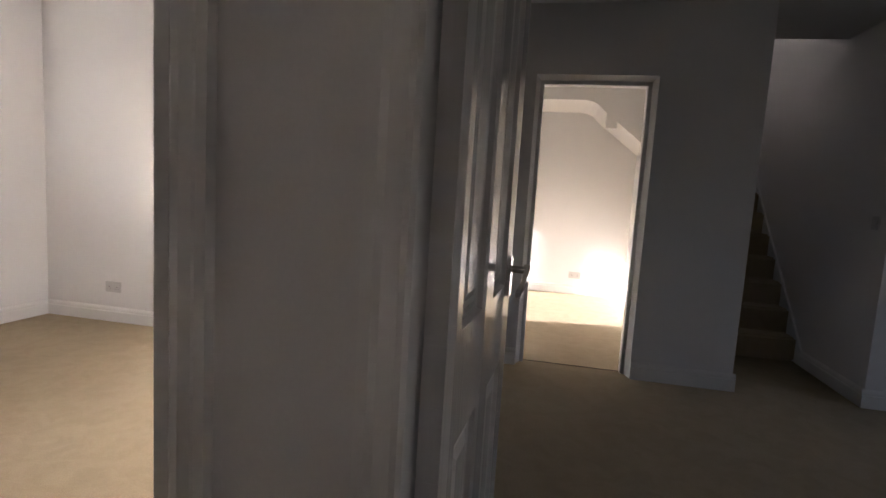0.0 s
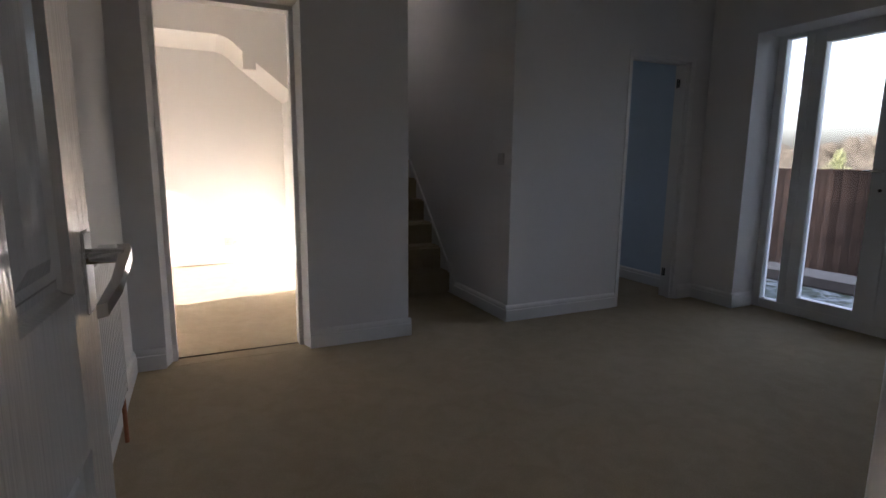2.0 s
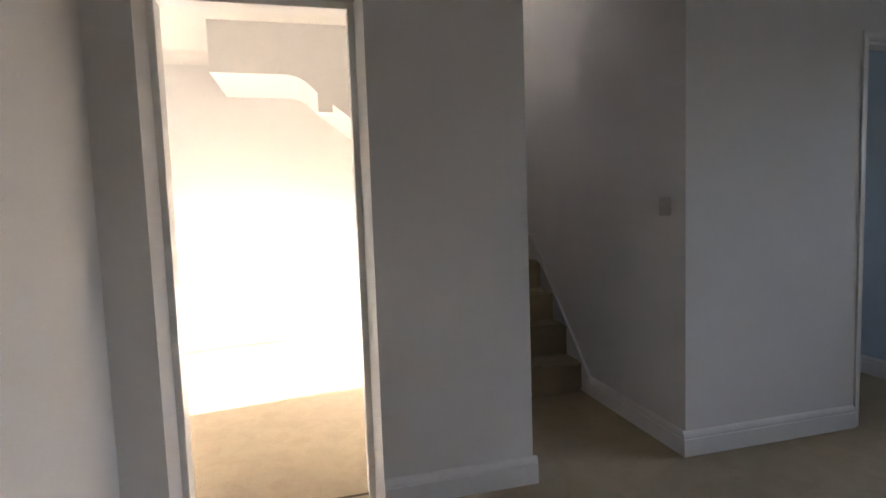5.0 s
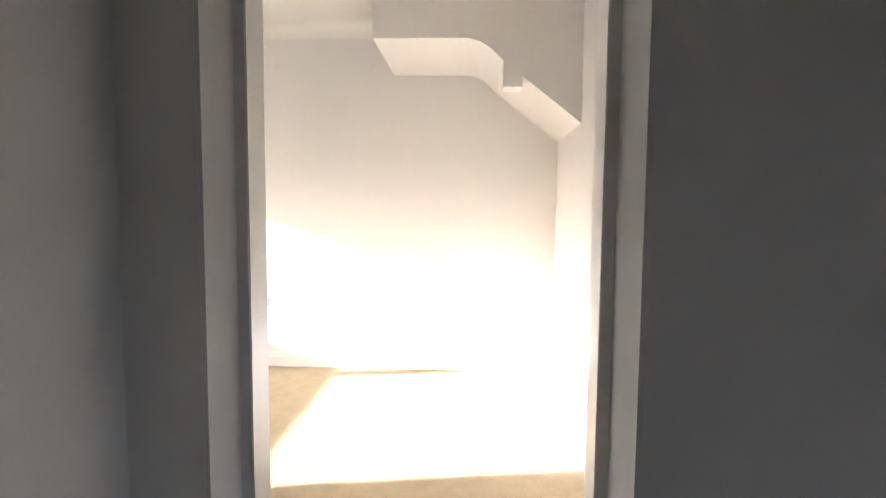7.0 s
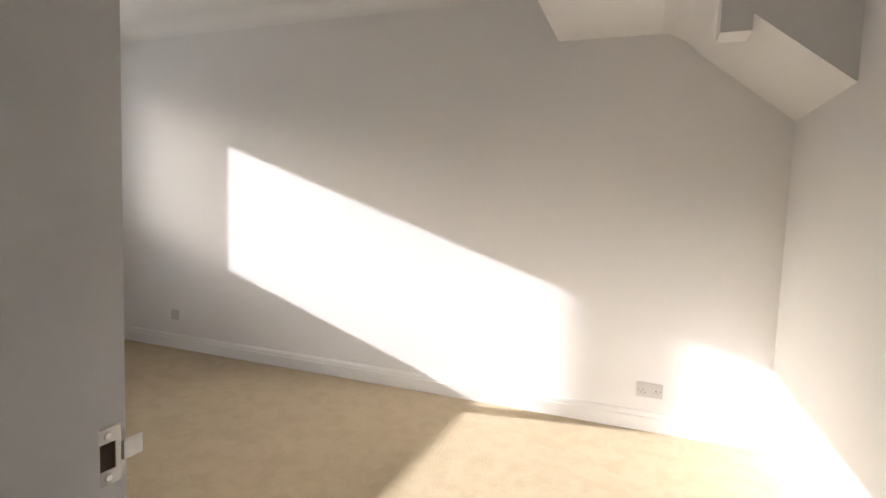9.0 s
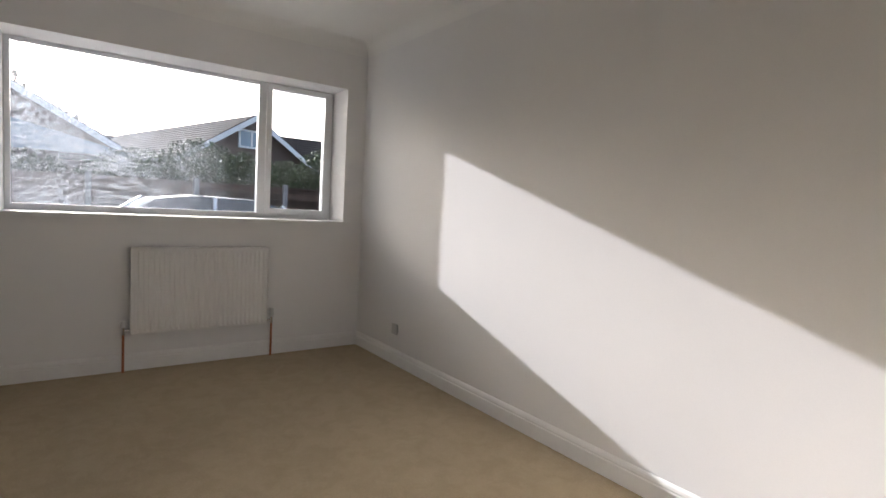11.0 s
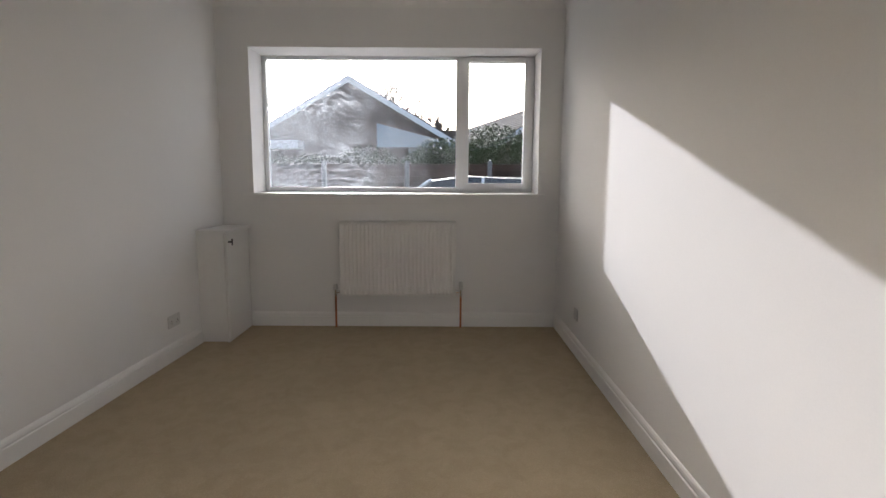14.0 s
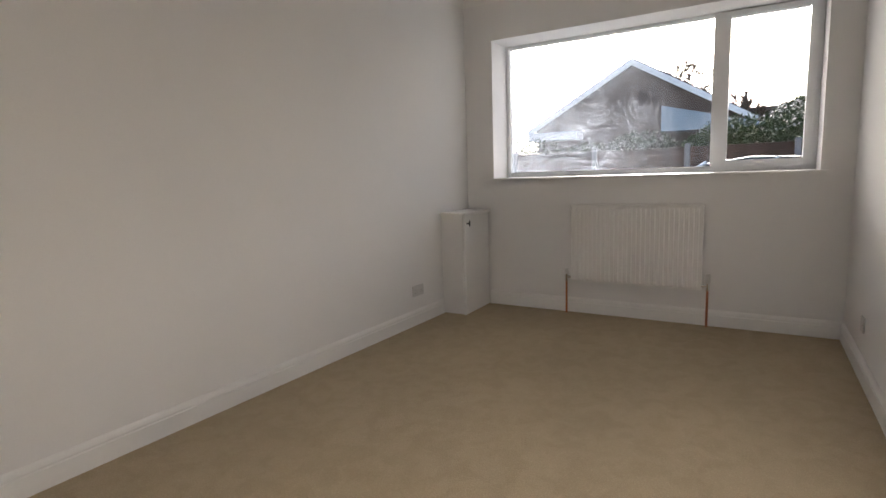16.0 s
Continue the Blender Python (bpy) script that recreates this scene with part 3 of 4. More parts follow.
def strike_plate(at, toward):
    """Keep for a latch, let into a door lining; toward: the side (+1, -1) its face looks to along x."""
    s = thing("strike_plate", "brushed steel latch keep screwed to the white door lining", "strike plate", at)
    x0, x1 = (0.0, 0.002) if toward > 0 else (-0.002, 0.0)
    boxes("plate", BRUSHED, [((x0, -0.011, -0.025), (x1, 0.011, -0.012)), ((x0, -0.011, 0.012), (x1, 0.011, 0.025)), ((x0, -0.011, -0.012), (x1, -0.008, 0.012)), ((x0, 0.006, -0.012), (x1, 0.011, 0.012))], s)
    e = 0.003 * toward
    boxes("lip", BRUSHED, [((min(0, e), 0.012, -0.009), (max(0, e), 0.032, 0.009))], s, bevel=0.001)
    # solid dark block in place of the shaded latch hole
    boxes("mortice_shade", HOLE, [((min(0, toward * 0.001), -0.008, -0.012), (max(0, toward * 0.001), 0.006, 0.012))], s)
    for z in (-0.0185, 0.0185):
        bm = bmesh.new()
        rod(bm, (0, -0.001, z), (0.0035 * toward, -0.001, z), 0.004, 0.003)
        part("screw", bm, CHROME, s)
    return s


strike_plate((-0.750, 0.184, 1.062), 1)
strike_plate((-0.060, -3.016, 0.998), -1)


def hinge(at):
    h = thing("hinge", "dark steel butt hinge fixed to the bare white lining", "hinge", at)
    boxes("leaf", BLACK, [((-0.003, -0.006, -0.032), (0.0, 0.010, 0.032))], h)
    bm = bmesh.new()
    rod(bm, (-0.005, 0.018, -0.035), (-0.005, 0.018, 0.035), 0.005)
    part("knuckle", bm, BLACK, h)
    return h


for z in (1.83, 0.22):
    hinge((3.14, 0.105, z))

# ---- stairs ----
stairs = thing("staircase", "steep straight staircase with fitted beige carpet", "staircase", (1.06, 0.96, 0), kind="structure")
for i in range(11):
    bm = bmesh.new()
    box(bm, (-0.375, 0.2 * i - 0.022, 0.2 * i - (0.0 if i == 0 else 0.05)), (0.372, 0.2 * i + 0.24, 0.2 * (i + 1)), 0.018, 3)
    part("step", bm, CARPET, stairs)
for x in (-0.393, 0.372):
    bm = bmesh.new()
    prism(bm, [(x, y, z) for y, z in ((-0.10, 0.0), (-0.10, 0.12), (2.2, 2.36), (2.2, 1.9), (0.25, 0.0))], (x, 0, 0), (x + 0.017, 0, 0))
    part("string_board", bm, GLOSS, stairs, "white gloss string board up the wall")


# ---- windows ----
def pane(name, lo, hi, material, parent):
    ob = boxes(name, material, [(lo, hi)], parent)
    ob.visible_shadow = False
    return ob


def frame_ring(name, x0, x1, y0, y1, z0, z1, w, parent, wt=None, wb=None, material=None):
    """A rectangular frame in the plane of a window wall, w wide."""
    wt, wb = wt or w, wb or w
    return boxes(name, material or UPVC, [((x0, y0, z0), (x1, y0 + w, z1)), ((x0, y1 - w, z0), (x1, y1, z1)), ((x0, y0 + w, z0), (x1, y1 - w, z0 + wb)), ((x0, y0 + w, z1 - wt), (x1, y1 - w, z1))], parent, bevel=0.004)


win = thing("window_1", "wide white uPVC window with a smeared fixed pane and a side casement", "window", (-5.0, 1.8, 1.1), kind="structure")
def W(x, y, z):
    return (x + 5.0, y - 1.8, z - 1.1)
def wring(name, x0, x1, y0, y1, z0, z1, w, wt=None, wb=None):
    a, b = W(x0, y0, z0), W(x1, y1, z1)
    return frame_ring(name, a[0], b[0], a[1], b[1], a[2], b[2], w, win, wt, wb)
wring("window_frame", -5.06, -5.0, 0.637, 2.973, 1.115, 2.276, 0.034, 0.024, 0.052)
boxes("mullion", UPVC, [(W(-5.06, 2.305, 1.167), W(-4.998, 2.375, 2.254))], win, bevel=0.004)
cas = wring("casement", -5.05, -4.985, 2.366, 2.942, 1.152, 2.266, 0.05, 0.038, 0.055)
pane("fixed_pane", W(-5.034, 0.668, 1.165), W(-5.026, 2.307, 2.254), SMEARED, win)
pane("casement_pane", W(-5.034, 2.42, 1.205), W(-5.026, 2.895, 2.23), GLASS, win)
bm = bmesh.new()
box(bm, W(-4.985, 2.388, 1.66), W(-4.975, 2.402, 1.74), 0.003)
box(bm, W(-4.975, 2.386, 1.69), W(-4.955, 2.404, 1.71), 0.004)
box(bm, W(-4.962, 2.387, 1.60), W(-4.952, 2.403, 1.71), 0.004)
part("casement_handle", bm, UPVC, win)
bm = bmesh.new()
box(bm, W(-5.0, 0.624, 1.10), W(-4.70, 2.976, 1.122), 0.002)
box(bm, W(-4.70, 0.56, 1.10), W(-4.655, 3.04, 1.122), 0.006)
part("window_sill", bm, GLOSS, win, "white gloss window board")

wa = thing("window_2", "white uPVC window of the front room", "window", (-5.0, -1.61, 1.08), kind="structure")
frame_ring("window_frame", -0.06, 0.0, -0.988, 0.988, 0.01, 1.168, 0.05, wa)
boxes("mullion", UPVC, [((-0.06, 0.45, 0.06), (0.0, 0.52, 1.118))], wa)
pane("pane", (-0.034, -0.938, 0.06), (-0.026, 0.45, 1.118), GLASS, wa)
pane("pane", (-0.034, 0.52, 0.06), (-0.026, 0.938, 1.118), GLASS, wa)
boxes("window_sill", GLOSS, [((0.0, -0.985, 0.0), (0.3, 0.985, 0.02)), ((0.3, -1.05, 0.0), (0.345, 1.06, 0.02))], wa, bevel=0.003)

# out-of-view window, added to let sky light into the back room
wk = thing("window_3", "unseen white framed window added to light the small back room", "window", (2.475, 2.68, 1.1), kind="structure")
boxes("window_frame", UPVC, [((-0.273, -0.03, 0.002), (-0.23, 0.03, 1.048)), ((0.23, -0.03, 0.002), (0.273, 0.03, 1.048)), ((-0.23, -0.03, 0.002), (0.23, 0.03, 0.05)), ((-0.23, -0.03, 1.0), (0.23, 0.03, 1.048))], wk, bevel=0.003)
pane("pane", (-0.23, -0.004, 0.05), (0.23, 0.004, 1.0), GLASS, wk)
# added window above the view, brightens the stairs with bounced sun
ws = thing("window_4", "unseen white framed window added high up to light the stairwell", "window", (0.607, 1.85, 3.65), kind="structure")
frame_ring("window_frame", -0.03, 0.03, -0.198, 0.198, 0.002, 0.598, 0.03, ws)
pane("pane", (-0.004, -0.168, 0.032), (0.004, 0.168, 0.568), GLASS, ws)
# added, unseen glazing that lets sun into the hall
wh = thing("window_5", "unseen glazed light added to brighten the hall", "window", (-2.54, -4.6, 1.1), kind="structure")
frame_ring("window_frame", -0.03, 0.03, -0.108, 0.108, 0.002, 0.898, 0.03, wh)
pane("pane", (-0.004, -0.078, 0.032), (0.004, 0.078, 0.868), GLASS, wh)

# glazed garden doors
fd = thing("french_doors", "white uPVC double garden doors with narrow side lights", "french doors", (3.628, -1.285, 0), kind="structure")
def G(x, y, z):
    return (x - 3.6, y + 1.285, z)
def gring(name, x0, x1, y0, y1, z0, z1, w, wt=None, wb=None):
    a, b = G(x0, y0, z0), G(x1, y1, z1)
    return frame_ring(name, a[0], b[0], a[1], b[1], a[2], b[2], w, fd, wt, wb)
gring("door_frame", 3.585, 3.655, -2.138, -0.402, 0.0, 2.148, 0.062, 0.03, 0.075)
for y in (-0.672, -1.962):
    boxes("post", UPVC, [(G(3.585, y, 0.075), G(3.655, y + 0.066, 2.118))], fd, bevel=0.004)
pane("side_light", G(3.618, -0.606, 0.075), G(3.626, -0.464, 2.118), GLASS, fd)
pane("side_light", G(3.618, -2.098, 0.075), G(3.626, -1.962, 2.118), GLASS, fd)
for y0, y1, g0, g1, side in ((-1.283, -0.674, -1.152, -0.758, 1), (-1.894, -1.287, -1.80, -1.408, -1)):
    leaf = boxes("door_leaf", UPVC, [(G(3.578, y0, 0.077), G(3.648, g0, 2.116)), (G(3.578, g1, 0.077), G(3.648, y1, 2.116)), (G(3.578, g0, 0.077), G(3.648, g1, 0.145)), (G(3.578, g0, 2.045), G(3.648, g1, 2.116))], fd, bevel=0.004)
    pane("pane", G(3.612, g0, 0.145), G(3.62, g1, 2.045), GLASS, leaf)
    h = -1.222 if side > 0 else -1.348
    bm = bmesh.new()
    box(bm, G(3.568, h - 0.014, 0.95), G(3.578, h + 0.014, 1.19), 0.004)
    part("handle_plate", bm, UPVC, leaf)
    bm = bmesh.new()
    rod(bm, G(3.568, h, 1.13), G(3.53, h, 1.13), 0.009)
    rod(bm, G(3.535, h, 1.13), G(3.535, h + side * 0.105, 1.13), 0.009, 0.007)
    part("lever", bm, CHROME, leaf, smooth=True)
    bm = bmesh.new()
    rod(bm, G(3.569, h, 1.0), G(3.561, h, 1.0), 0.011)
    part("keyhole", bm, BLACK, leaf)


# ---- things: living room ----
def panel_door():
    """Moulded four-panel door, hinged at its origin and reaching along +y; its face looks along +x."""
    d = thing("panel_door", "open white four-panel door with a moulded wood grain", "door", (-0.742, -3.035, 0.008))
    w, h, t = 0.645, 1.98, 0.036
    ys, zs = (0.0, 0.09, 0.262, 0.383, 0.555, w), (0.0, 0.22, 0.80, 0.995, 1.80, h)
    rows = [((-t, ys[0], 0), (0, ys[1], h)), ((-t, ys[2], 0), (0, ys[3], h)), ((-t, ys[4], 0), (0, ys[5], h))]
    for y0, y1 in ((ys[1], ys[2]), (ys[3], ys[4])):
        for z0, z1 in ((0, zs[1]), (zs[2], zs[3]), (zs[4], h)):
            rows.append(((-t, y0, z0), (0, y1, z1)))
    boxes("stiles_and_rails", GRAIN, rows, d)
    for y0, y1 in ((ys[1], ys[2]), (ys[3], ys[4])):
        for z0, z1 in ((zs[1], zs[2]), (zs[3], zs[4])):
            bm = bmesh.new()
            for s, x in ((1, 0.0), (-1, -t)):
                ring = []
                for inset, depth in ((0.0, 0.0), (0.004, 0.010), (0.010, 0.014), (0.020, 0.013), (0.026, 0.008), (0.034, 0.012), (0.052, 0.005)):
                    ring.append([bm.verts.new((x - s * depth, y, z)) for y, z in ((y0 + inset, z0 + inset), (y1 - inset, z0 + inset), (y1 - inset, z1 - inset), (y0 + inset, z1 - inset))])
                for a, b in zip(ring, ring[1:]):
                    for i in range(4):
                        bm.faces.new((a[i], a[(i + 1) % 4], b[(i + 1) % 4], b[i]))
                bm.faces.new(ring[-1])
            part("panel", bm, GRAIN, d)
    for s, x in ((1, 0.0), (-1, -t)):
        bm = bmesh.new()
        x1 = x + s * 0.009
        box(bm, (min(x, x1), w - 0.072, 0.962), (max(x, x1), w - 0.034, 1.066), 0.003)
        hp = part("handle_plate", bm, CHROME, d, "chrome handle plate")
        bm = bmesh.new()
        rod(bm, (x1, w - 0.053, 1.033), (x1 + s * 0.038, w - 0.053, 1.033), 0.010, 0.009)
        grip = [(0.036, w - 0.044), (0.050, w - 0.044), (0.054, w - 0.056), (0.052, w - 0.120), (0.044, w - 0.158), (0.034, w - 0.162), (0.036, w - 0.150), (0.041, w - 0.116), (0.041, w - 0.060)]
        prism(bm, [(x1 + s * (a - 0.008), b + 0.004, 1.028 - 0.42 * (w - 0.05 - b)) for a, b in grip], (0, 0, 0), (0, 0, 0.015))
        part("lever", bm, CHROME, hp, "chrome lever handle", smooth=True)
    boxes("latch_plate", BRUSHED, [((-0.026, w, 0.97), (-0.010, w + 0.002, 1.06))], d)
    for z in (0.2, 1.78):
        bm = bmesh.new()
        rod(bm, (0.004, -0.004, z - 0.045), (0.004, -0.004, z + 0.045), 0.006)
        part("hinge_knuckle", bm, BRUSHED, d)
    d.rotation_euler = (0, 0, radians(-3.5))
    return d


panel_door()


def radiator(at, turn, length, height, z, label):
    """Pressed-steel panel radiator on a wall; its face looks along local +x, its length runs along y."""
    r = thing("radiator", label, "radiator", at)
    r.rotation_euler = (0, 0, radians(turn))
    bm = bmesh.new()
    n = int(length / 0.033)
    margin = (length - n * 0.033) / 2
    prof = [(-length / 2, 0.03), (-length / 2, 0.068), (-length / 2 + margin * 0.8, 0.072)]
    for i in range(n):
        y = -length / 2 + margin + i * 0.033
        prof += [(y + 0.004, 0.072), (y + 0.011, 0.0785), (y + 0.022, 0.0785), (y + 0.029, 0.072)]
    prof += [(length / 2 - margin * 0.8, 0.072), (length / 2, 0.068), (length / 2, 0.03)]
    z0, z1 = z + 0.035, z + height - 0.035
    cols = [[bm.verts.new((x, y, zz)) for y, x in prof] for zz in (z0, z1)]
    for i in range(len(prof) - 1):
        bm.faces.new((cols[0][i], cols[0][i + 1], cols[1][i + 1], cols[1][i]))
    for zz, c, edge in ((z0, cols[0], z), (z1, cols[1], z + height)):
        lip = [bm.verts.new((min(x, 0.071), y, edge + (0.012 if edge == z else -0.012))) for y, x in prof]
        for i in range(len(prof) - 1):
            bm.faces.new((c[i], c[i + 1], lip[i + 1], lip[i]))
    box(bm, (0.03, -length / 2, z + height - 0.014), (0.0715, length / 2, z + height), 0.004)
    box(bm, (0.03, -length / 2, z), (0.0715, length / 2, z + 0.014), 0.004)
    box(bm, (0.026, -length / 2, z), (0.03, length / 2, z + height))
    part("panel", bm, ENAMEL, r)
    boxes("top_grille", ENAMEL, [((0.024, -length / 2 - 0.002, z + height), (0.08, length / 2 + 0.002, z + height + 0.006))], r, bevel=0.002)
    for s in (-1, 1):
        boxes("side_panel", ENAMEL, [((0.024, s * length / 2 - 0.003, z + 0.01), (0.076, s * length / 2 + 0.003, z + height + 0.004))], r, bevel=0.001)
        boxes("bracket", ENAMEL, [((0.0, s * length * 0.35 - 0.02, z + 0.1), (0.026, s * length * 0.35 + 0.02, z + height - 0.1))], r)
        y = s * (length / 2 + 0.045)
        bm = bmesh.new()
        rod(bm, (0.05, y, 0.0), (0.05, y, z + 0.02), 0.0085)
        part("copper_pipe", bm, COPPER, r, "bare copper pipe to the floor", smooth=True)
        bm = bmesh.new()
        rod(bm, (0.05, y, z + 0.0), (0.05, y, z + 0.06), 0.013)
        rod(bm, (0.05, y, z + 0.035), (0.05, s * length / 2, z + 0.035), 0.011)
        v = part("valve", bm, CHROME, r, "chrome radiator valve", smooth=True)
        bm = bmesh.new()
        top = 0.125 if s > 0 else 0.10
        rod(bm, (0.05, y, z + 0.055), (0.05, y, z + top), 0.019, 0.016, 20)
        part("valve_cap", bm, PLASTIC, v, "white plastic valve cap", smooth=True)
    return r


radiator((-0.95, -1.42, 0), 0, 1.1, 0.60, 0.23, "white pressed-steel panel radiator behind the open door")


def wall_plate(name, at, face, width, label, category, gangs=0, rocker=False):
    """A moulded electrical plate on a wall; face: turn about z that takes local -y to the room."""
    s = thing(name, label, category, at)
    s.rotation_euler = (0, 0, radians(face))
    bm = bmesh.new()
    box(bm, (-width / 2, -0.009, -0.043), (width / 2, 0.0, 0.043), 0.003, 3)
    part("face_plate", bm, PLASTIC, s)
    for g in range(gangs):
        c = 0.0 if gangs == 1 else (-0.036 if g == 0 else 0.036)
        # dark slips on the plate stand for the shaded pin holes
        bm = bmesh.new()
        box(bm, (c - 0.003, -0.0098, -0.004), (c + 0.003, -0.009, 0.006))
        box(bm, (c - 0.014, -0.0098, -0.016), (c - 0.008, -0.009, -0.012))
        box(bm, (c + 0.008, -0.0098, -0.016), (c + 0.014, -0.009, -0.012))
        part("pin_hole_shade", bm, HOLE, s)
        k = c + (0.024 if g else -0.024) if gangs > 1 else c
        boxes("rocker", PLASTIC, [((k - 0.006, -0.0125, 0.014), (k + 0.006, -0.009, 0.032))], s, bevel=0.002)
    if rocker:
        boxes("rocker", PLASTIC, [((-0.011, -0.013, -0.016), (0.011, -0.009, 0.016))], s, bevel=0.002)
    for x in (-width / 2 + 0.013, width / 2 - 0.013):
        bm = bmesh.new()
        rod(bm, (x, -0.0102, 0), (x, -0.009, 0), 0.0035, seg=10)
        part("screw", bm, CHROME, s)
    return s


wall_plate("light_switch", (1.45, 0.14, 1.187), -90, 0.086, "white plastic light switch beside the stairs", "light switch", rocker=True)
wall_plate("socket", (-0.265, FAR, 0.245), 0, 0.147, "white plastic double power socket above the skirting", "socket", 2)
wall_plate("socket", (-4.02, FAR, 0.285), 0, 0.086, "white plastic blank plate above the skirting", "socket")
wall_plate("socket", (-3.86, party(-3.86), 0.27), 178, 0.147, "white plastic double power socket near the boxed cupboard", "socket", 2)
wall_plate("socket", (-4.05, -0.18, 0.285), 0, 0.147, "white plastic double power socket in the front room", "socket", 2)

# ---- things: sunny room ----
radiator((FRONT, 1.825, 0), 0, 0.955, 0.62, 0.27, "white pressed-steel panel radiator under the window")

cup = thing("meter_cupboard", "low white boxed-in cupboard in the corner with a black turn latch", "cupboard", (-4.46, 0.455, 0))
boxes("body", GLOSS, [((-0.24, -0.135, 0), (0.225, 0.105, 0.835))], cup, bevel=0.003)
boxes("top", GLOSS, [((-0.24, -0.135, 0.835), (0.245, 0.15, 0.856))], cup, bevel=0.005)
cd = boxes("door", GLOSS, [((-0.225, 0.106, 0.02), (0.215, 0.124, 0.828))], cup, bevel=0.003)
bm = bmesh.new()
rod(bm, (0.185, 0.124, 0.765), (0.185, 0.15, 0.765), 0.006)
box(bm, (0.179, 0.148, 0.738), (0.191, 0.158, 0.792), 0.004)
part("latch", bm, BLACK, cd, "black turn latch")
boxes("plinth", GLOSS, [((-0.24, 0.105, 0.0), (0.235, 0.122, 0.02))], cup)


# ---- outside: garden side ----
gm = bmesh.new()
box(gm, (-400, -400, -0.6), (400, 400, -0.32))
tagged(part("ground", gm, GRASS), "frosted grass and open ground", "ground", kind="structure")
tagged(boxes("pavement", DRIVE, [((-12.6, -14, -0.32), (-5.08, 16, -0.20))]), "dark tarmac drive along the front", "drive", kind="structure")
tagged(boxes("soil_strip", SOIL, [((6.2, -8, -0.32), (6.76, 8, -0.295))]), "dark bare soil bed along the fence foot", "soil bed", kind="structure")

rng = random.Random(4)
PLANKS = []
for k in range(4):
    bm = bmesh.new()
    w = 0.10
    prism(bm, [(0.014, -w / 2, 0), (0.020, -w / 2, 0), (0.020, w / 2, 0), (-0.008 - 0.003 * k, w / 2, 0), (-0.010 - 0.003 * k, w / 2 - 0.008, 0)], (0, 0, 0), (0, 0, 1.295))
    me = bpy.data.meshes.new("plank")
    bm.to_mesh(me), bm.free()
    me.materials.append(BOARD)
    PLANKS.append(me)


def garden_fence(y0):
    """One bay of close-boarded fence: concrete post, gravel board, upright planks, rail and cap."""
    f = thing("fence_panel", "brown close-boarded fence bay on a frosted concrete gravel board", "fence", (6.8, y0, -0.32), group="garden fence bays")
    boxes("post", CONCRETE, [((-0.06, -0.05, 0), (0.06, 0.05, 1.47))], f, "pale concrete fence post", bevel=0.008)
    boxes("gravel_board", CONCRETE, [((-0.02, 0.05, 0.0), (0.03, 1.83, 0.13))], f, "pale frosted concrete gravel board", bevel=0.006)
    for z in (0.42, 1.15):
        boxes("rail", BOARD, [((0.02, 0.05, z), (0.06, 1.83, z + 0.06))], f)
    boxes("cap_rail", BOARD, [((-0.03, 0.05, 1.425), (0.04, 1.83, 1.445))], f, bevel=0.003)
    for i in range(20):
        p = new("plank", PLANKS[rng.randrange(4)])
        p.parent = f
        p.location = (-0.010 + rng.uniform(-0.005, 0.005), 0.09 + 0.09 * i + rng.uniform(-0.006, 0.006), 0.13)
        p.rotation_euler = (rng.uniform(-0.006, 0.006), 0, rng.uniform(-0.03, 0.03))
    return f


for k in range(-4, 4):
    garden_fence(0.03 + 1.88 * k)


def bare_tree(name, label, at, height, seed, spread=0.55, depth=5, material=None, group="", girth=0.018, taper=0.68):
    """A leafless tree: a tapered trunk that forks into limbs and fine twigs."""
    r = random.Random(seed)
    t = thing(name, label, "tree", at, group)
    verts, faces, tv, tf = [], [], [], []
    def tube(V, F, a, b, ra, rb):
        d = (b - a).normalized()
        s = d.orthogonal().normalized()
        u = d.cross(s)
        i = len(V)
        for p, q in ((a, ra), (b, rb)):
            for k in range(4):
                c, sn = math.cos(k * math.pi / 2), math.sin(k * math.pi / 2)
                V.append(p + (s * c + u * sn) * q)
        for k in range(4):
            F.append((i + k, i + (k + 1) % 4, i + 4 + (k + 1) % 4, i + 4 + k))
    def grow(p, d, length, rad, level):
        q = p + d * length
        tube(*((verts, faces) if level >= depth - 1 else (tv, tf)), p, q, rad, rad * 0.6)
        if level == 0:
            return
        for k in range(r.choice((3, 4, 4)) if level > 1 else 5):
            n = (d + Vector((r.uniform(-1, 1), r.uniform(-1, 1), r.uniform(-0.35, 0.9))) * spread).normalized()
            s = p.lerp(q, r.uniform(0.55, 1.0))
            grow(s, n, length * r.uniform(0.55, 0.8), rad * taper, level - 1)
    grow(Vector((0, 0, -0.1)), Vector((0, 0, 1)), height * 0.33, height * girth, depth)
    for n, V, F in (("trunk", verts, faces), ("crown", tv, tf)):
        me = bpy.data.meshes.new(n)
        me.from_pydata([tuple(v) for v in V], [], F)
        me.materials.append(material or BARK)
        o = new(n, me)
        o.parent = t
    return t


far = [bare_tree("bare_tree", "leafless tan winter tree beyond the fence", (38, -20, -0.3), 4.6, 20 + k, 0.8, 5, TWIG, "trees beyond the garden") for k in range(3)]
for k in range(70):
    src = far[k % 3]
    s = rng.uniform(0.7, 1.15)
    m = pose(rng.uniform(34, 60), -24 + k * 1.0 + rng.uniform(-0.5, 0.5), -0.3, 0, 0, rng.uniform(0, 360)) @ Matrix.Diagonal((1.4 * s, 1.4 * s, s, 1))
    c = copy_thing(src, m)
    c.scale = (1.4 * s, 1.4 * s, s)


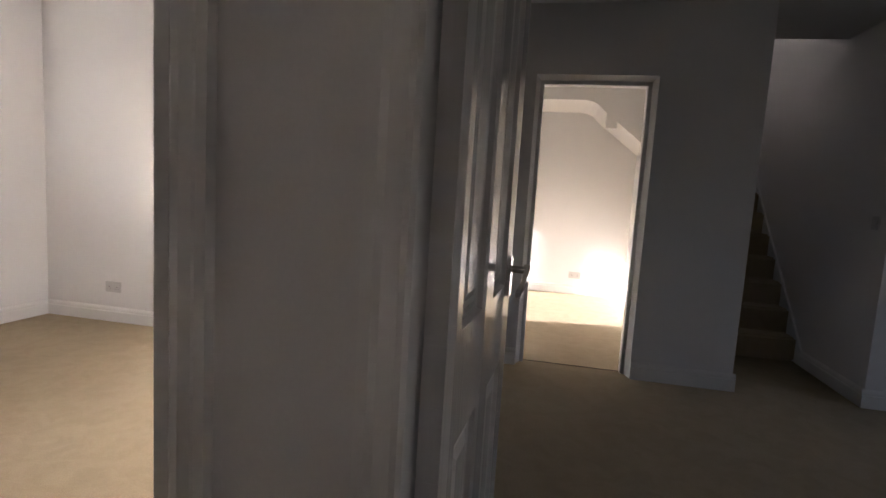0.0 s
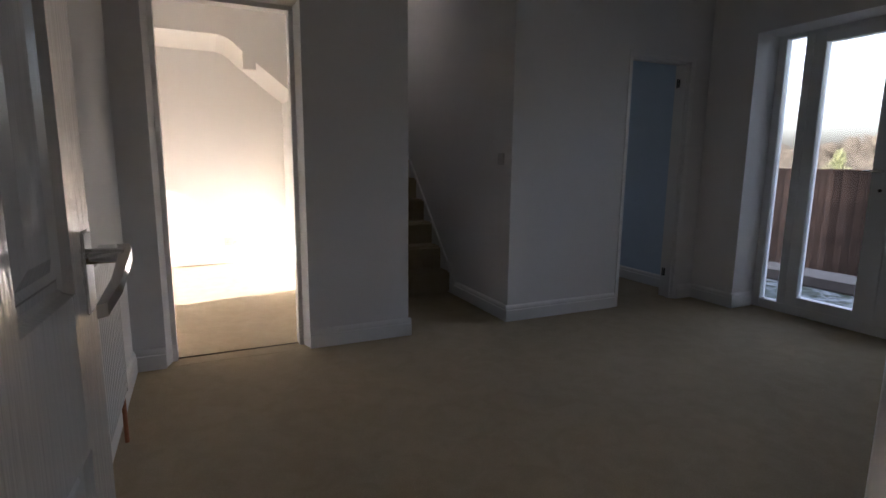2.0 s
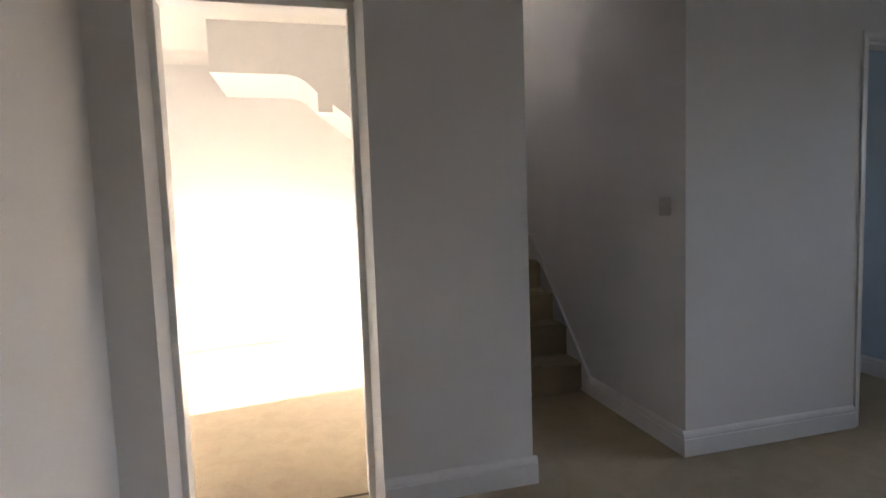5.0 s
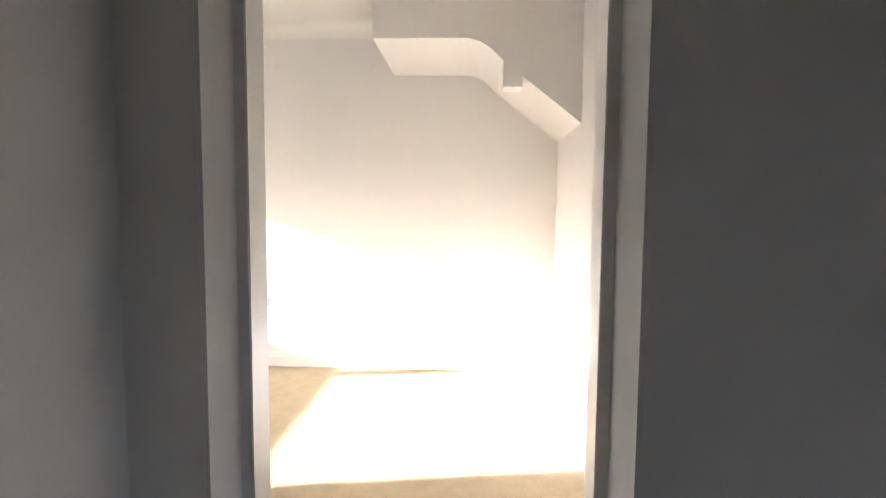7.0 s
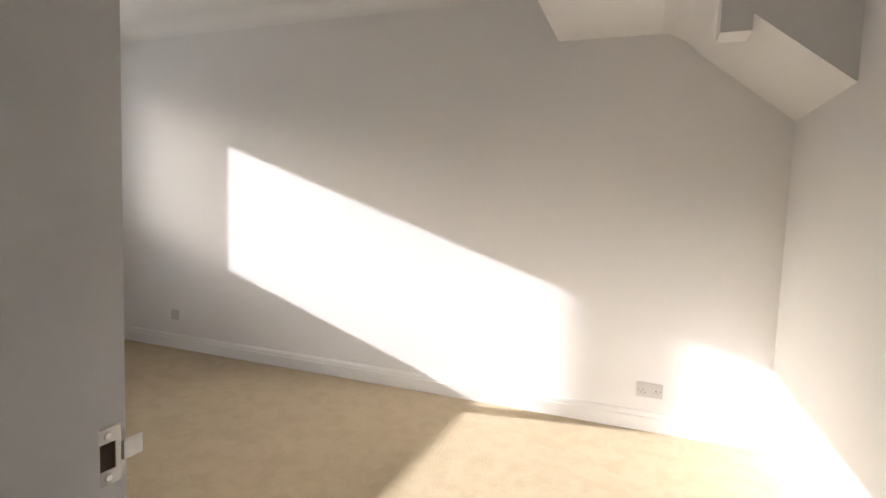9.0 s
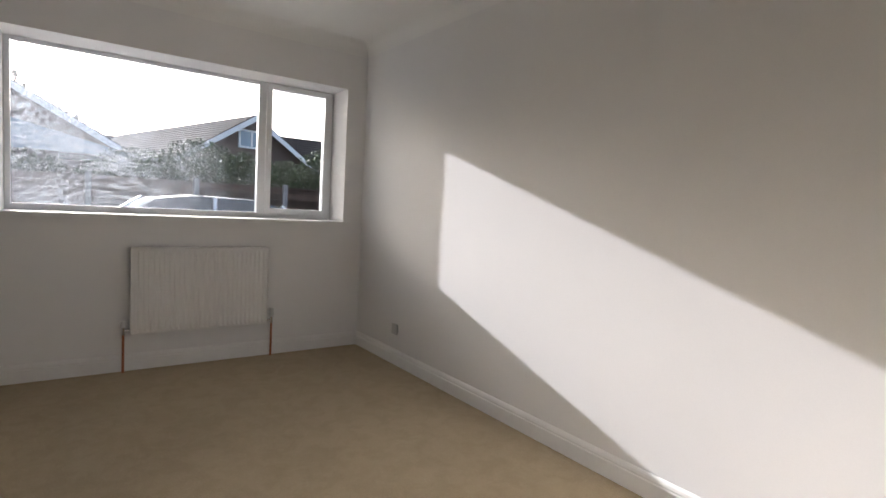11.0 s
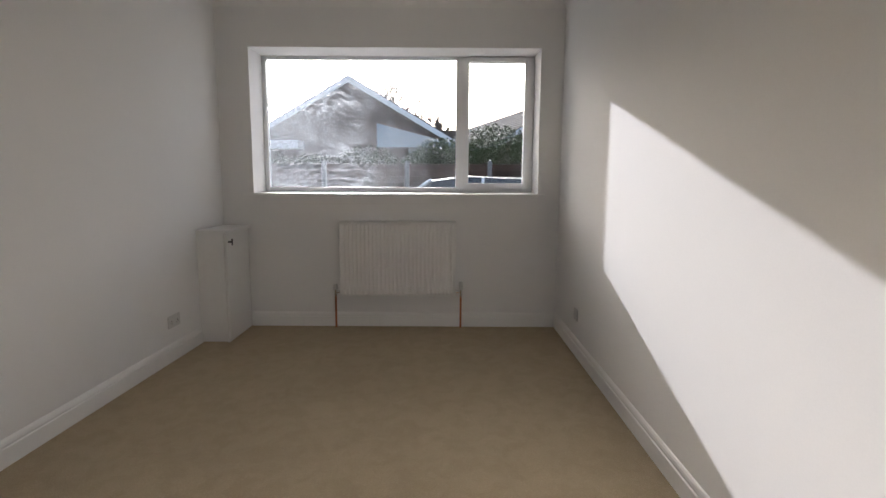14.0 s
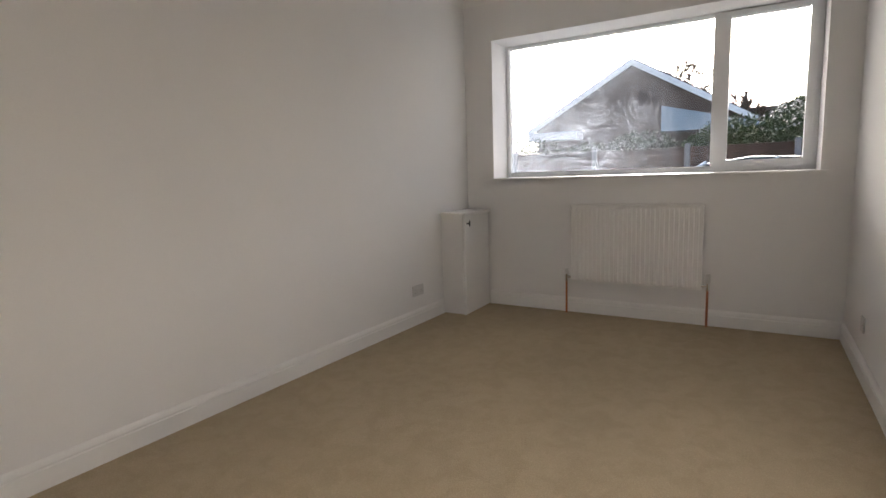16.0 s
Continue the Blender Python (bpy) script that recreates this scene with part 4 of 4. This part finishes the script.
def leaf_mass(name, spots, count, size, seed, material):
    """Many small leaves scattered through lumpy volumes, each leaf a bent quad."""
    r = random.Random(seed)
    V, F = [], []
    for _ in range(count):
        c, rad = spots[r.randrange(len(spots))]
        d = Vector((r.gauss(0, 1), r.gauss(0, 1), r.gauss(0, 1))).normalized() * (r.random() ** 0.4)
        p = Vector(c) + Vector((d.x * rad[0], d.y * rad[1], d.z * rad[2]))
        a = Vector((r.uniform(-1, 1), r.uniform(-1, 1), r.uniform(-1, 1))).normalized()
        b = a.orthogonal().normalized()
        s = size * r.uniform(0.6, 1.3)
        i = len(V)
        n = a.cross(b)
        V += [tuple(p - a * s), tuple(p + b * s * 0.45 + n * s * 0.15), tuple(p + a * s), tuple(p - b * s * 0.45 + n * s * 0.15)]
        F.append((i, i + 1, i + 2, i + 3))
    me = bpy.data.meshes.new(name)
    me.from_pydata(V, [], F)
    me.materials.append(material)
    return new(name, me)


def shrub(label, at, spots, count, seed, size=0.05, leaf=None):
    t = thing("shrub", label, "shrub", at)
    bm = bmesh.new()
    for c, rad in spots:
        rod(bm, (c[0] * 0.3, c[1] * 0.6, 0), (c[0], c[1], c[2]), 0.035, 0.012, 6)
    part("stems", bm, BARK, t)
    leaf_mass("leaves", spots, count, size, seed, leaf or LEAF).parent = t
    return t


# pale hedge-line of scrub in the distance
line = [((rng.uniform(31, 34), y, rng.uniform(0.2, 1.2)), (1.2, 1.3, rng.uniform(0.8, 1.5))) for y in np.arange(-26, 44, 1.6)]
tagged(leaf_mass("far_scrub", line, 120000, 0.055, 5, TWIG), "hazy tan winter scrub beyond the fence", "scrub", kind="stuff")
shrub("green conifer shrub beyond the fence", (24, 10.2, -0.5), [((0, 0, 1.2), (0.5, 0.7, 0.7)), ((0.2, 0.7, 0.9), (0.4, 0.6, 0.6)), ((0, -0.1, 1.9), (0.2, 0.25, 0.5))], 2600, 8, 0.06, OLIVE)

# ---- outside: street side ----
SLATS = []
for k in range(3):
    bm = bmesh.new()
    box(bm, (-0.008, -0.91, 0.0), (0.010, 0.91, 0.165), 0.004, 1)
    bmesh.ops.rotate(bm, verts=bm.verts, cent=(0, 0, 0), matrix=Matrix.Rotation(radians(3 + k), 3, "Y"))
    me = bpy.data.meshes.new("slat")
    bm.to_mesh(me), bm.free()
    me.materials.append(BOARD)
    SLATS.append(me)


def street_fence(y0):
    f = thing("fence_panel", "weathered brown lap fence bay between concrete posts", "fence", (-12.75, y0, -0.32), group="street fence bays")
    boxes("post", CONCRETE, [((-0.06, -0.05, 0), (0.06, 0.05, 1.97))], f, "pale concrete fence post", bevel=0.008)
    for i in range(13):
        p = new("slat", SLATS[(i + int(y0 * 7)) % 3])
        p.parent = f
        p.location = (rng.uniform(-0.004, 0.004), 0.965, 0.02 + 0.143 * i)
    return f


for k in range(-4, 6):
    street_fence(-0.58 + 1.935 * k)

shrub("glossy evergreen hedge leaning over the fence", (-13.7, 3.2, -0.32), [((0, -0.9, 2.1), (0.6, 0.9, 0.5)), ((0.1, 0.3, 2.3), (0.7, 0.9, 0.6)), ((0.2, 1.4, 2.2), (0.6, 0.8, 0.5)), ((0, -1.6, 1.9), (0.4, 0.5, 0.35))], 9500, 12, 0.042)
shrub("glossy evergreen hedge leaning over the fence", (-13.7, 6.4, -0.32), [((0, -0.8, 2.1), (0.6, 0.9, 0.5)), ((0.1, 0.3, 2.4), (0.7, 0.9, 0.6)), ((0, 1.6, 2.2), (0.6, 0.9, 0.6))], 9500, 13, 0.042)
shrub("tangled evergreen shrub behind the fence", (-14.2, -0.4, -0.32), [((0, -0.8, 1.8), (0.5, 0.9, 0.4)), ((0.1, 0.6, 1.9), (0.5, 0.9, 0.5))], 2400, 14)
shrub("tangled evergreen shrub behind the fence", (-14.2, -3.2, -0.32), [((0, -0.8, 1.9), (0.5, 0.9, 0.4)), ((0.1, 0.6, 1.9), (0.5, 0.9, 0.5))], 2000, 15)
for k, (x, y, h) in enumerate(((-40, -1.6, 11.0), (-42, 0.4, 8.6), (-34, -8.2, 5.2), (-44, 12.5, 7.0), (-46, 15, 6.6))):
    bare_tree("bare_tree", "bare winter tree behind the neighbouring houses", (x, y, -0.3), h, 40 + k, 0.75, 6, BARK, "trees behind the houses", 0.009, 0.7)


def gable_house(at, turn, half, depth, eave, apex, label, left_band=False, window=None, chimney=None):
    """A bungalow whose gable looks along local +x; its ridge runs back along -x."""
    h = thing("house", label, "house", at)
    h.rotation_euler = (0, 0, radians(turn))
    bm = bmesh.new()
    prism(bm, [(0, -half + 0.3, 0), (0, half - 0.3, 0), (0, half - 0.3, eave), (0, 0, apex - 0.2), (0, -half + 0.3, eave)], (0, 0, 0), (-depth, 0, 0))
    part("wall", bm, BRICK, h)
    for s in (-1, 1):
        bm = bmesh.new()
        n = 14
        for i in range(n):
            f0, f1 = i / n, (i + 1) / n
            y0, z0 = s * half * f0, apex + (eave - 0.15 - apex) * f0
            y1, z1 = s * half * f1, apex + (eave - 0.15 - apex) * f1
            prism(bm, [(0.35, y0, z0), (0.35, y1, z1 + 0.03), (0.35, y1, z1 - 0.02), (0.35, y0, z0 - 0.05)], (0, 0, 0), (-depth - 0.7, 0, 0))
        part("roof", bm, TILE, h)
        bm = bmesh.new()
        prism(bm, [(0.36, 0, apex - 0.03), (0.36, s * half, eave - 0.18), (0.36, s * half, eave - 0.40), (0.36, 0, apex - 0.27)], (0, 0, 0), (0.03, 0, 0))
        part("bargeboard", bm, UPVC, h, "white bargeboard")
        boxes("gutter", UPVC, [((-depth - 0.35, min(s * half, s * (half + 0.1)), eave - 0.28), (0.35, max(s * half, s * (half + 0.1)), eave - 0.18))], h)
    if left_band:
        boxes("fascia", UPVC, [((0.0, -half + 0.2, eave - 0.62), (0.9, -half + 2.2, eave - 0.30))], h, "pale blue-white porch fascia")
        boxes("fascia", UPVC, [((0.0, half - 1.7, eave - 0.75), (0.9, half - 0.1, eave - 0.45))], h, "pale blue-white porch fascia")
    if left_band:
        # glass lean-to, its sky reflection given as a pale blue colour
        bm = bmesh.new()
        prism(bm, [(0.3, 1.3, eave + 0.25), (0.3, half + 0.35, eave - 0.55), (0.3, half + 0.35, eave - 0.62), (0.3, 1.3, eave - 0.62)], (0, 0, 0), (1.6, 0, 0))
        part("lean_to_roof", bm, FARPANE, h, "lean-to glass roof with a pale blue sky reflection in its colour")
    if window:
        y, z, w, t = window
        wd = boxes("window", UPVC, [((0.0, y - w / 2, z), (0.05, y - w / 2 + 0.08, z + t)), ((0.0, y + w / 2 - 0.08, z), (0.05, y + w / 2, z + t)), ((0.0, y - 0.04, z), (0.05, y + 0.04, z + t)), ((0.0, y - w / 2 + 0.08, z), (0.05, y + w / 2 - 0.08, z + 0.08)), ((0.0, y - w / 2 + 0.08, z + t - 0.08), (0.05, y + w / 2 - 0.08, z + t))], h)
        boxes("pane", FARPANE, [((0.002, y - w / 2 + 0.08, z + 0.08), (0.02, y - 0.04, z + t - 0.08))], wd)
        boxes("pane", FARPANE, [((0.002, y + 0.04, z + 0.08), (0.02, y + w / 2 - 0.08, z + t - 0.08))], wd)
    if chimney:
        x, y = chimney
        boxes("chimney", BRICK, [((x - 0.3, y - 0.3, apex - 0.8), (x + 0.3, y + 0.3, apex + 0.5)), ((x - 0.36, y - 0.36, apex + 0.42), (x + 0.36, y + 0.36, apex + 0.52))], h)
        bm = bmesh.new()
        rod(bm, (x, y, apex + 0.5), (x, y, apex + 1.2), 0.13, 0.11)
        part("chimney_pot", bm, BRICK, h)
    return h


gable_house((-22, -1.55, -0.3), 0, 4.1, 9, 3.3, 5.55, "brick bungalow with a white-edged gable facing the street", left_band=True)
gable_house((-23.9, 7.55, -0.3), 13, 3.3, 16, 3.17, 5.13, "brick bungalow with a dark tiled roof and a gable window", window=(0.0, 3.72, 1.2, 0.78))
gable_house((-28, 14.5, -0.3), 90, 3.2, 8, 3.2, 4.9, "dark brick bungalow with a low tiled roof")
gable_house((-46, 3.75, -0.3), 90, 3.2, 6, 3.4, 5.6, "distant house with a tall chimney", chimney=(-2.0, 0.0))


def parked_car(at):
    """A silver hatchback along the street, its nose towards -y."""
    c = thing("car", "silver hatchback parked on the drive outside the window", "car", at)
    prof = [(-2.0, 0.35), (-2.05, 0.62), (-1.85, 0.80), (-1.05, 0.93), (1.85, 0.95), (2.05, 0.80), (2.05, 0.35)]
    bm = bmesh.new()
    prism(bm, [(-0.86, y, z) for y, z in prof], (0, 0, 0), (1.72, 0, 0))
    bmesh.ops.bevel(bm, geom=list(bm.edges), offset=0.06, segments=3, affect="EDGES", clamp_overlap=True)
    part("body", bm, CARPAINT, c, smooth=True)
    def house(grow):
        return [(-1.05 - grow, 0.92, 0.80), (-0.35 - grow, 1.40 + grow, 0.62), (0.2, 1.475 + grow, 0.60), (1.25, 1.44 + grow, 0.60), (1.55 + grow, 1.34 + grow, 0.62), (1.9 + grow, 0.93, 0.78)]
    bm = bmesh.new()
    H = house(0.0)
    L, Rr = [bm.verts.new((-w, y, z)) for y, z, w in H], [bm.verts.new((w, y, z)) for y, z, w in H]
    for i in range(len(H) - 1):
        bm.faces.new((L[i], L[i + 1], Rr[i + 1], Rr[i]))
    bm.faces.new(L), bm.faces.new(list(reversed(Rr)))
    part("glasshouse", bm, CARGLASS, c, "dark tinted car windows")
    bm = bmesh.new()
    roof = [(-0.55, 1.30, 0.665), (-0.35, 1.405, 0.635), (0.2, 1.485, 0.615), (1.25, 1.452, 0.615), (1.55, 1.36, 0.635), (1.72, 1.20, 0.69)]
    top = [[bm.verts.new((s * w, y, z + 0.012 - 0.035 * abs(s) ** 3)) for s in (-1, -0.9, -0.5, 0, 0.5, 0.9, 1)] for y, z, w in roof]
    for a, b in zip(top, top[1:]):
        for i in range(6):
            bm.faces.new((a[i], a[i + 1], b[i + 1], b[i]))
    bmesh.ops.solidify(bm, geom=list(bm.faces), thickness=0.03)
    part("roof", bm, CARPAINT, c, smooth=True)
    for s in (-1, 1):
        for y0, z0, w0, y1, z1, w1 in ((-1.05, 0.93, 0.81, -0.35, 1.42, 0.63), (0.45, 0.94, 0.82, 0.5, 1.46, 0.62), (1.85, 0.95, 0.79, 1.52, 1.38, 0.635)):
            bm = bmesh.new()
            rod(bm, (s * w0, y0, z0), (s * w1, y1, z1), 0.035, 0.03, 8)
            part("pillar", bm, CARPAINT, c, smooth=True)
        bm = bmesh.new()
        box(bm, (s * 0.95 - 0.09, -0.92, 0.92), (s * 0.95 + 0.09, -0.8, 1.05), 0.04, 3)
        part("mirror", bm, CARPAINT, c, smooth=True)
        for y in (-1.3, 1.25):
            bm = bmesh.new()
            rod(bm, (s * 0.68, y, 0.31), (s * 0.87, y, 0.31), 0.31, seg=28)
            wh = part("wheel", bm, TYRE, c)
            bm = bmesh.new()
            rod(bm, (s * 0.86, y, 0.31), (s * 0.885, y, 0.31), 0.2, seg=24)
            part("rim", bm, BRUSHED, wh)
    bm = bmesh.new()
    rod(bm, (0.0, 1.35, 1.44), (0.0, 1.62, 1.70), 0.006, 0.003, 6)
    part("aerial", bm, BLACK, c)
    return c


parked_car((-9.6, 2.35, -0.20))
